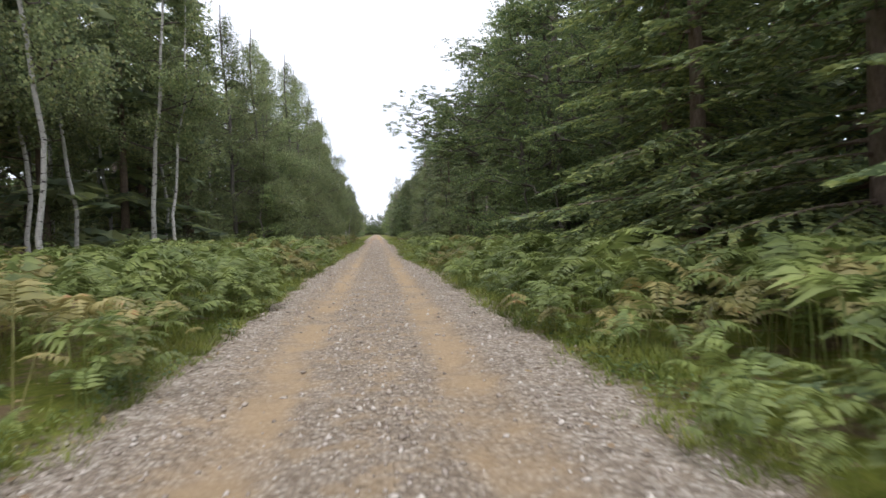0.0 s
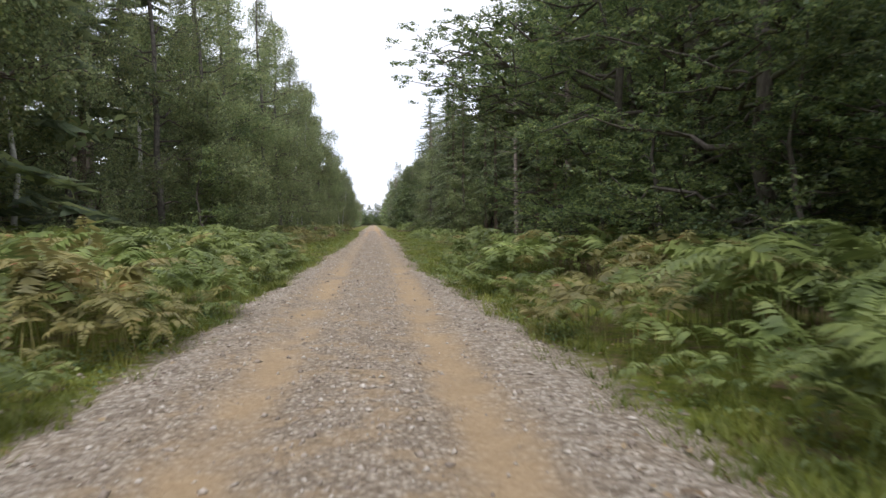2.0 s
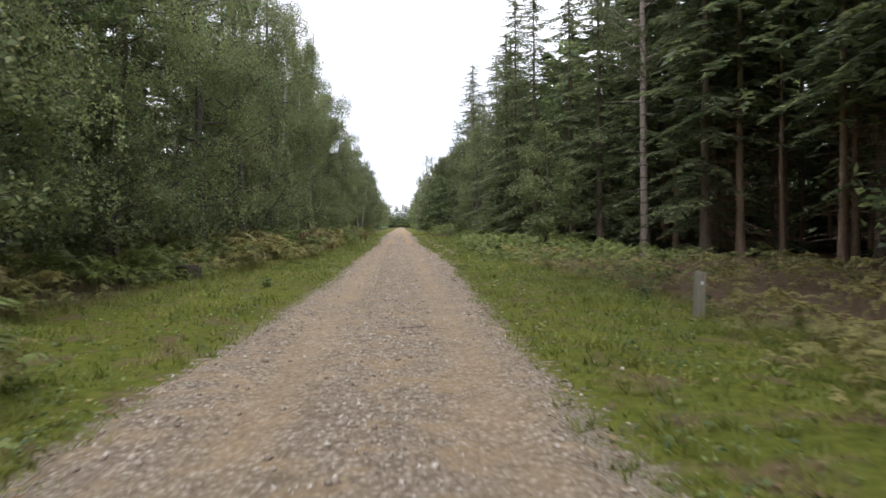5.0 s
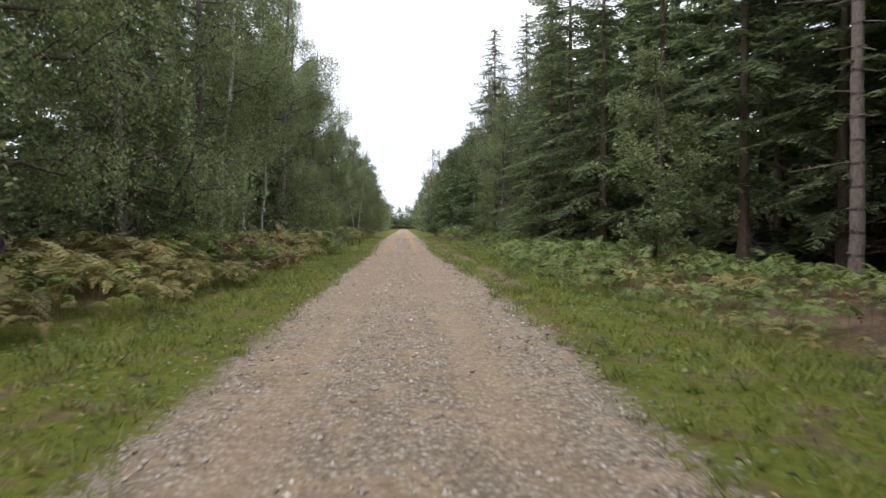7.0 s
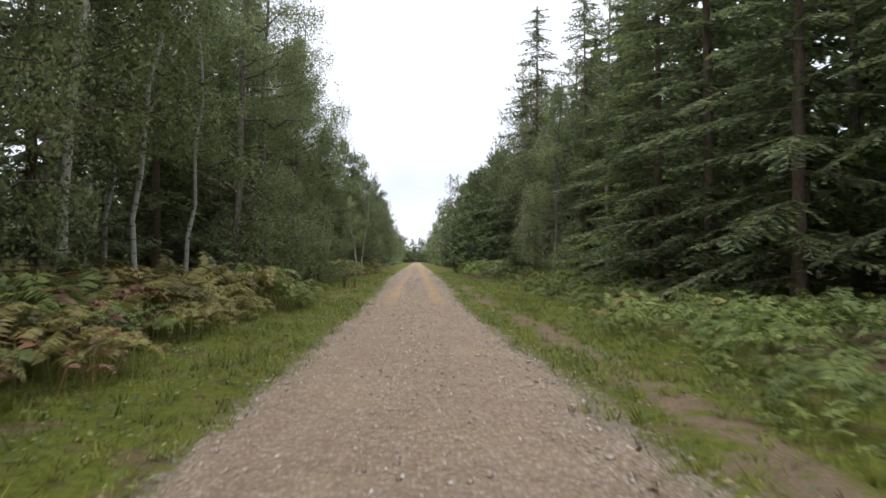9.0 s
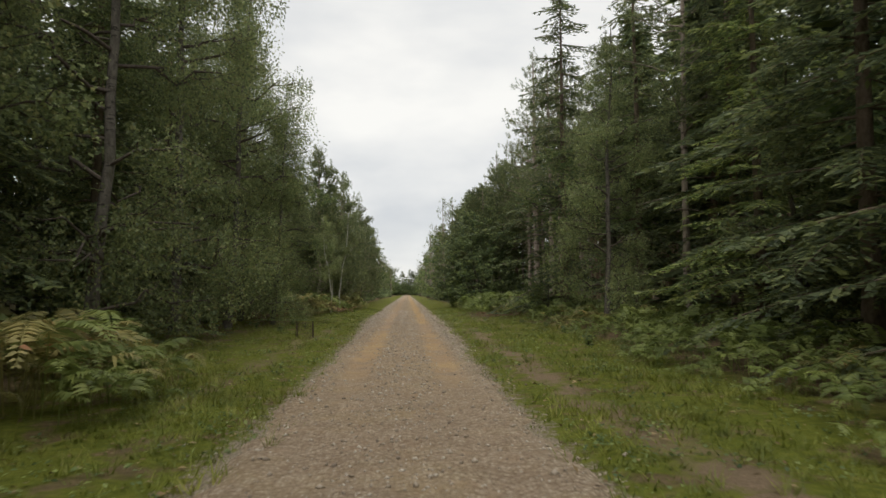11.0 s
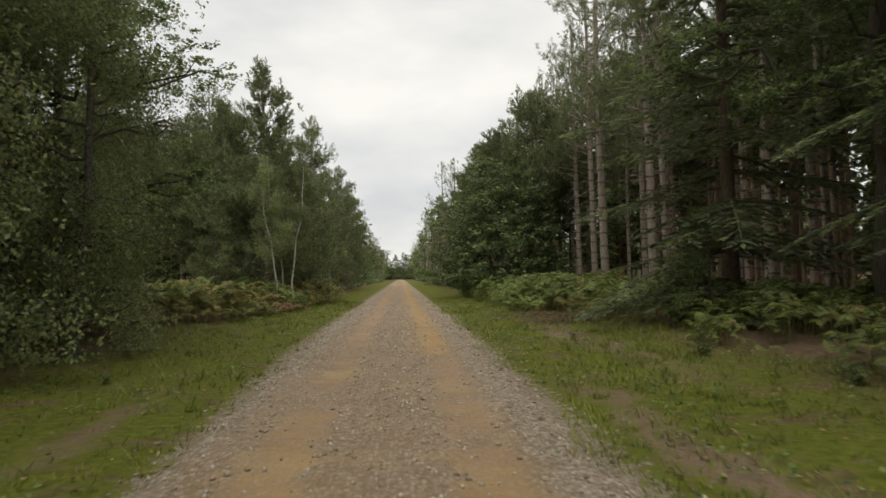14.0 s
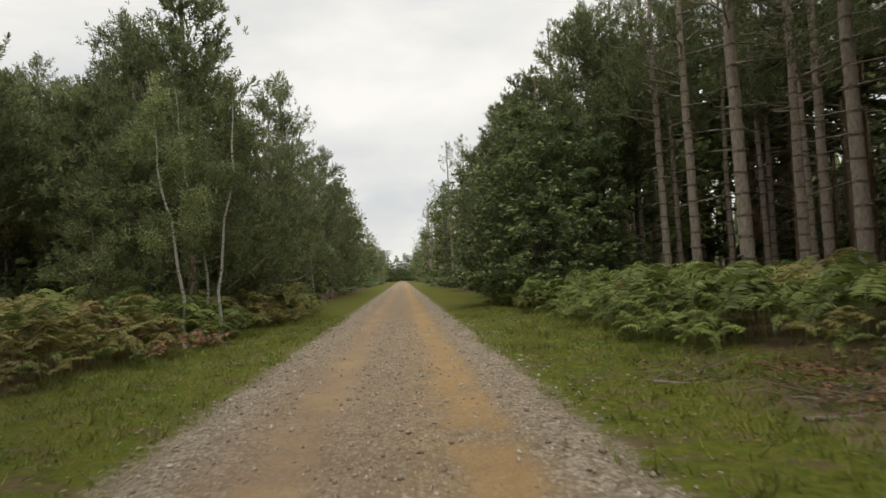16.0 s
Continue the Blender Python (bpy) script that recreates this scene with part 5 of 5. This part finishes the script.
def fallen_branch(x, y, turn, length, r, seed, label="grey fallen branch lying on the verge", lift=None):
    root = tagged(new("fallen_branch"), label, "branch")
    part_of("stem", build_mesh("branch_stem", *crooked(seed, length, r), DEAD_WOOD, True), root)
    g = np.random.default_rng(seed + 50)
    for k in range(3):
        tw = part_of("twig", build_mesh("branch_twig", *crooked(seed + k, length * 0.35, r * 0.45, 5), DEAD_WOOD, True), root)
        tw.location = (length * (0.3 + 0.2 * k), 0, r * 0.6)
        tw.rotation_euler = (0, radians(-8), radians(g.uniform(25, 60) * (-1) ** k))
    z = float(max(ground_z(x, y), road_z(x, y))) - 0.005 if lift is None else lift
    root.matrix_basis = pose(x, y, z, 0, 0, turn)


fallen_branch(0.32, 42.6, 20, 0.34, 0.013, 3, "thin dry stick lying on the gravel track")
fallen_branch(-0.45, 105.3, 8, 0.22, 0.012, 4, "thin dry stick lying on the gravel track")
fallen_branch(3.6, 106.9, 5, 1.7, 0.026, 7, "long pale dead branch on the verge")
fallen_branch(3.1, 108.9, -28, 1.1, 0.022, 8, "long pale dead branch on the verge")
fallen_branch(2.1, 86.5, 70, 0.5, 0.016, 9)
fallen_branch(8.2, 58.6, 15, 1.6, 0.03, 10, "dead branch hung with grey lichen on the forest floor")


def brash_heap(x, y, turn, n, seed):
    """A low heap of dead twigs and bracken stalks."""
    root = tagged(new("brash_heap"), "low heap of brown dead twigs and cut branches", "brash")
    g = np.random.default_rng(seed)
    shapes = [build_mesh("brash_twig", *crooked(seed + k, 0.5, 0.007, 5, 0.22, 7), DEAD_WOOD if k % 2 else BARK_SPRUCE, True) for k in range(5)]
    for i in range(n):
        tw = part_of("twig", shapes[i % 5], root)
        tw.location = (g.normal(0, 0.45), g.normal(0, 0.3), abs(g.normal(0.03, 0.05)))
        tw.rotation_euler = (g.uniform(-0.3, 0.3), g.uniform(-0.5, 0.12), g.uniform(0, 6.28))
        tw.scale = (g.uniform(0.5, 1.3),) * 3
    root.matrix_basis = pose(x, y, float(ground_z(x, y)), 0, 0, turn)


brash_heap(4.3, 107.4, 20, 80, 21)
brash_heap(3.5, 109.3, 60, 45, 22)
brash_heap(6.2, 44.6, 0, 34, 23)


FERN_DEAD = leaf_material("dead_bracken_frond", (0.09, 0.05, 0.028), (0.19, 0.105, 0.055), (0.3, 0.19, 0.1), clear=0.2, tint=0.05, odd=(0.31, 0.155, 0.065))
rusty = np.column_stack([rng.normal(4.7, 0.55, 170), rng.normal(107.6, 0.9, 170)])
tagged(new("dead_bracken", build_mesh("dead_bracken", *ferns(rusty, 0.5, 9), FERN_DEAD)), "collapsed rust-brown dead bracken among cut twigs", "bracken", kind="stuff")
for x, y, wide, n in ((-4.1, 68.2, 0.6, 42), (-5.6, 66.0, 0.6, 32), (-3.6, 63.2, 0.5, 18), (-5.2, 72.5, 0.7, 40), (-4.6, 116.0, 0.8, 50)):
    spot = np.column_stack([rng.normal(x, wide, n), rng.normal(y, wide * 1.3, n)])
    tagged(new("dead_bracken", build_mesh("dead_bracken", *ferns(spot, 0.95, 9), FERN_DEAD)), "patch of rust-brown dying bracken among green fronds", "bracken", kind="stuff")


# low lobed form in a dark colour, for the dark round spot in the bracken
def tree_stump(x, y, r, h, seed):
    root = tagged(new("tree_stump"), "low dark rounded hump among the bracken", "stump")
    g = np.random.default_rng(seed)
    a = np.linspace(0, 2 * np.pi, 18, endpoint=False)
    lobes = 1 + 0.14 * np.sin(3 * a + 1) + 0.08 * np.sin(7 * a) + g.normal(0, 0.03, 18)
    rings = []
    for z, k in ((-0.05, 1.45), (0.04, 1.22), (0.12, 1.06), (0.6 * h, 1.0), (0.94 * h, 0.97), (h, 0.88), (h * 0.97, 0.5), (h * 0.93, 0.05)):
        zz = z + (g.normal(0, 0.02, 18) if z > 0.2 * h else 0)
        rings.append(np.column_stack([np.cos(a) * lobes * r * k, np.sin(a) * lobes * r * k, np.zeros(18) + zz]))
    V = np.concatenate(rings)
    i = np.arange(7)[:, None] * 18
    j = np.arange(18)[None]
    F = np.stack([i + j, i + (j + 1) % 18, i + 18 + (j + 1) % 18, i + 18 + j], -1).reshape(-1, 4)
    part_of("stump", build_mesh("stump", V, F, DARK_WOOD, True), root)
    root.matrix_basis = pose(x, y, float(ground_z(x, y)), 0, 0, 30)


tree_stump(-4.9, 51.2, 0.27, 0.34, 31)


def weed_plant(name, seed, h, n):
    """A leafy weed: thin stems with leaves all the way up."""
    g = np.random.default_rng(seed)
    root = tagged(new(name), "small green leafy weed on the verge", "weed")
    stems, C = [], []
    for k in range(5):
        a = g.uniform(0, 6.28)
        P = np.column_stack([np.cos(a) * np.linspace(0, 0.45 * h, 5) * g.uniform(0.3, 1), np.sin(a) * np.linspace(0, 0.45 * h, 5), np.linspace(0, h * g.uniform(0.7, 1.1), 5)])
        stems.append(tube(P, np.linspace(0.006, 0.002, 5), 4))
        C.append(P[g.integers(1, 5, n // 5)] + g.normal(0, 0.04, (n // 5, 3)))
    C = np.concatenate(C)
    C[:, 2] = np.maximum(C[:, 2], 0.03)
    part_of("stem", build_mesh("weed_stem", *join(stems), BARK_OAK), root)
    part_of("foliage", build_mesh("weed_foliage", *leaves(C, 0.075, 0.04, 1.0, g), LEAF_OAK), root)
    return root


weed = weed_plant("weed_plant", 61, 0.2, 120)
spots = [(5.0, 99.4), (3.9, 103.1), (5.4, 96.5), (-4.3, 95.6), (-5.6, 97.8), (-6.1, 92.0), (4.6, 87.7), (-3.9, 99.0), (-5.0, 102.5), (2.4, 33.0), (-2.6, 49.2), (5.3, 93.2), (4.7, 46.4), (5.1, 44.9), (5.7, 43.2)]
for i, (x, y) in enumerate(spots):
    m = pose(x, y, float(ground_z(x, y)) - 0.01, 0, 0, 77 * i)
    if i == 0:
        weed.matrix_basis = m
    else:
        w = copy_thing(weed, m)
        w.scale = (0.7 + 0.09 * (i % 7),) * 3
        w["group"] = "weeds on the verges"
weed["group"] = "weeds on the verges"
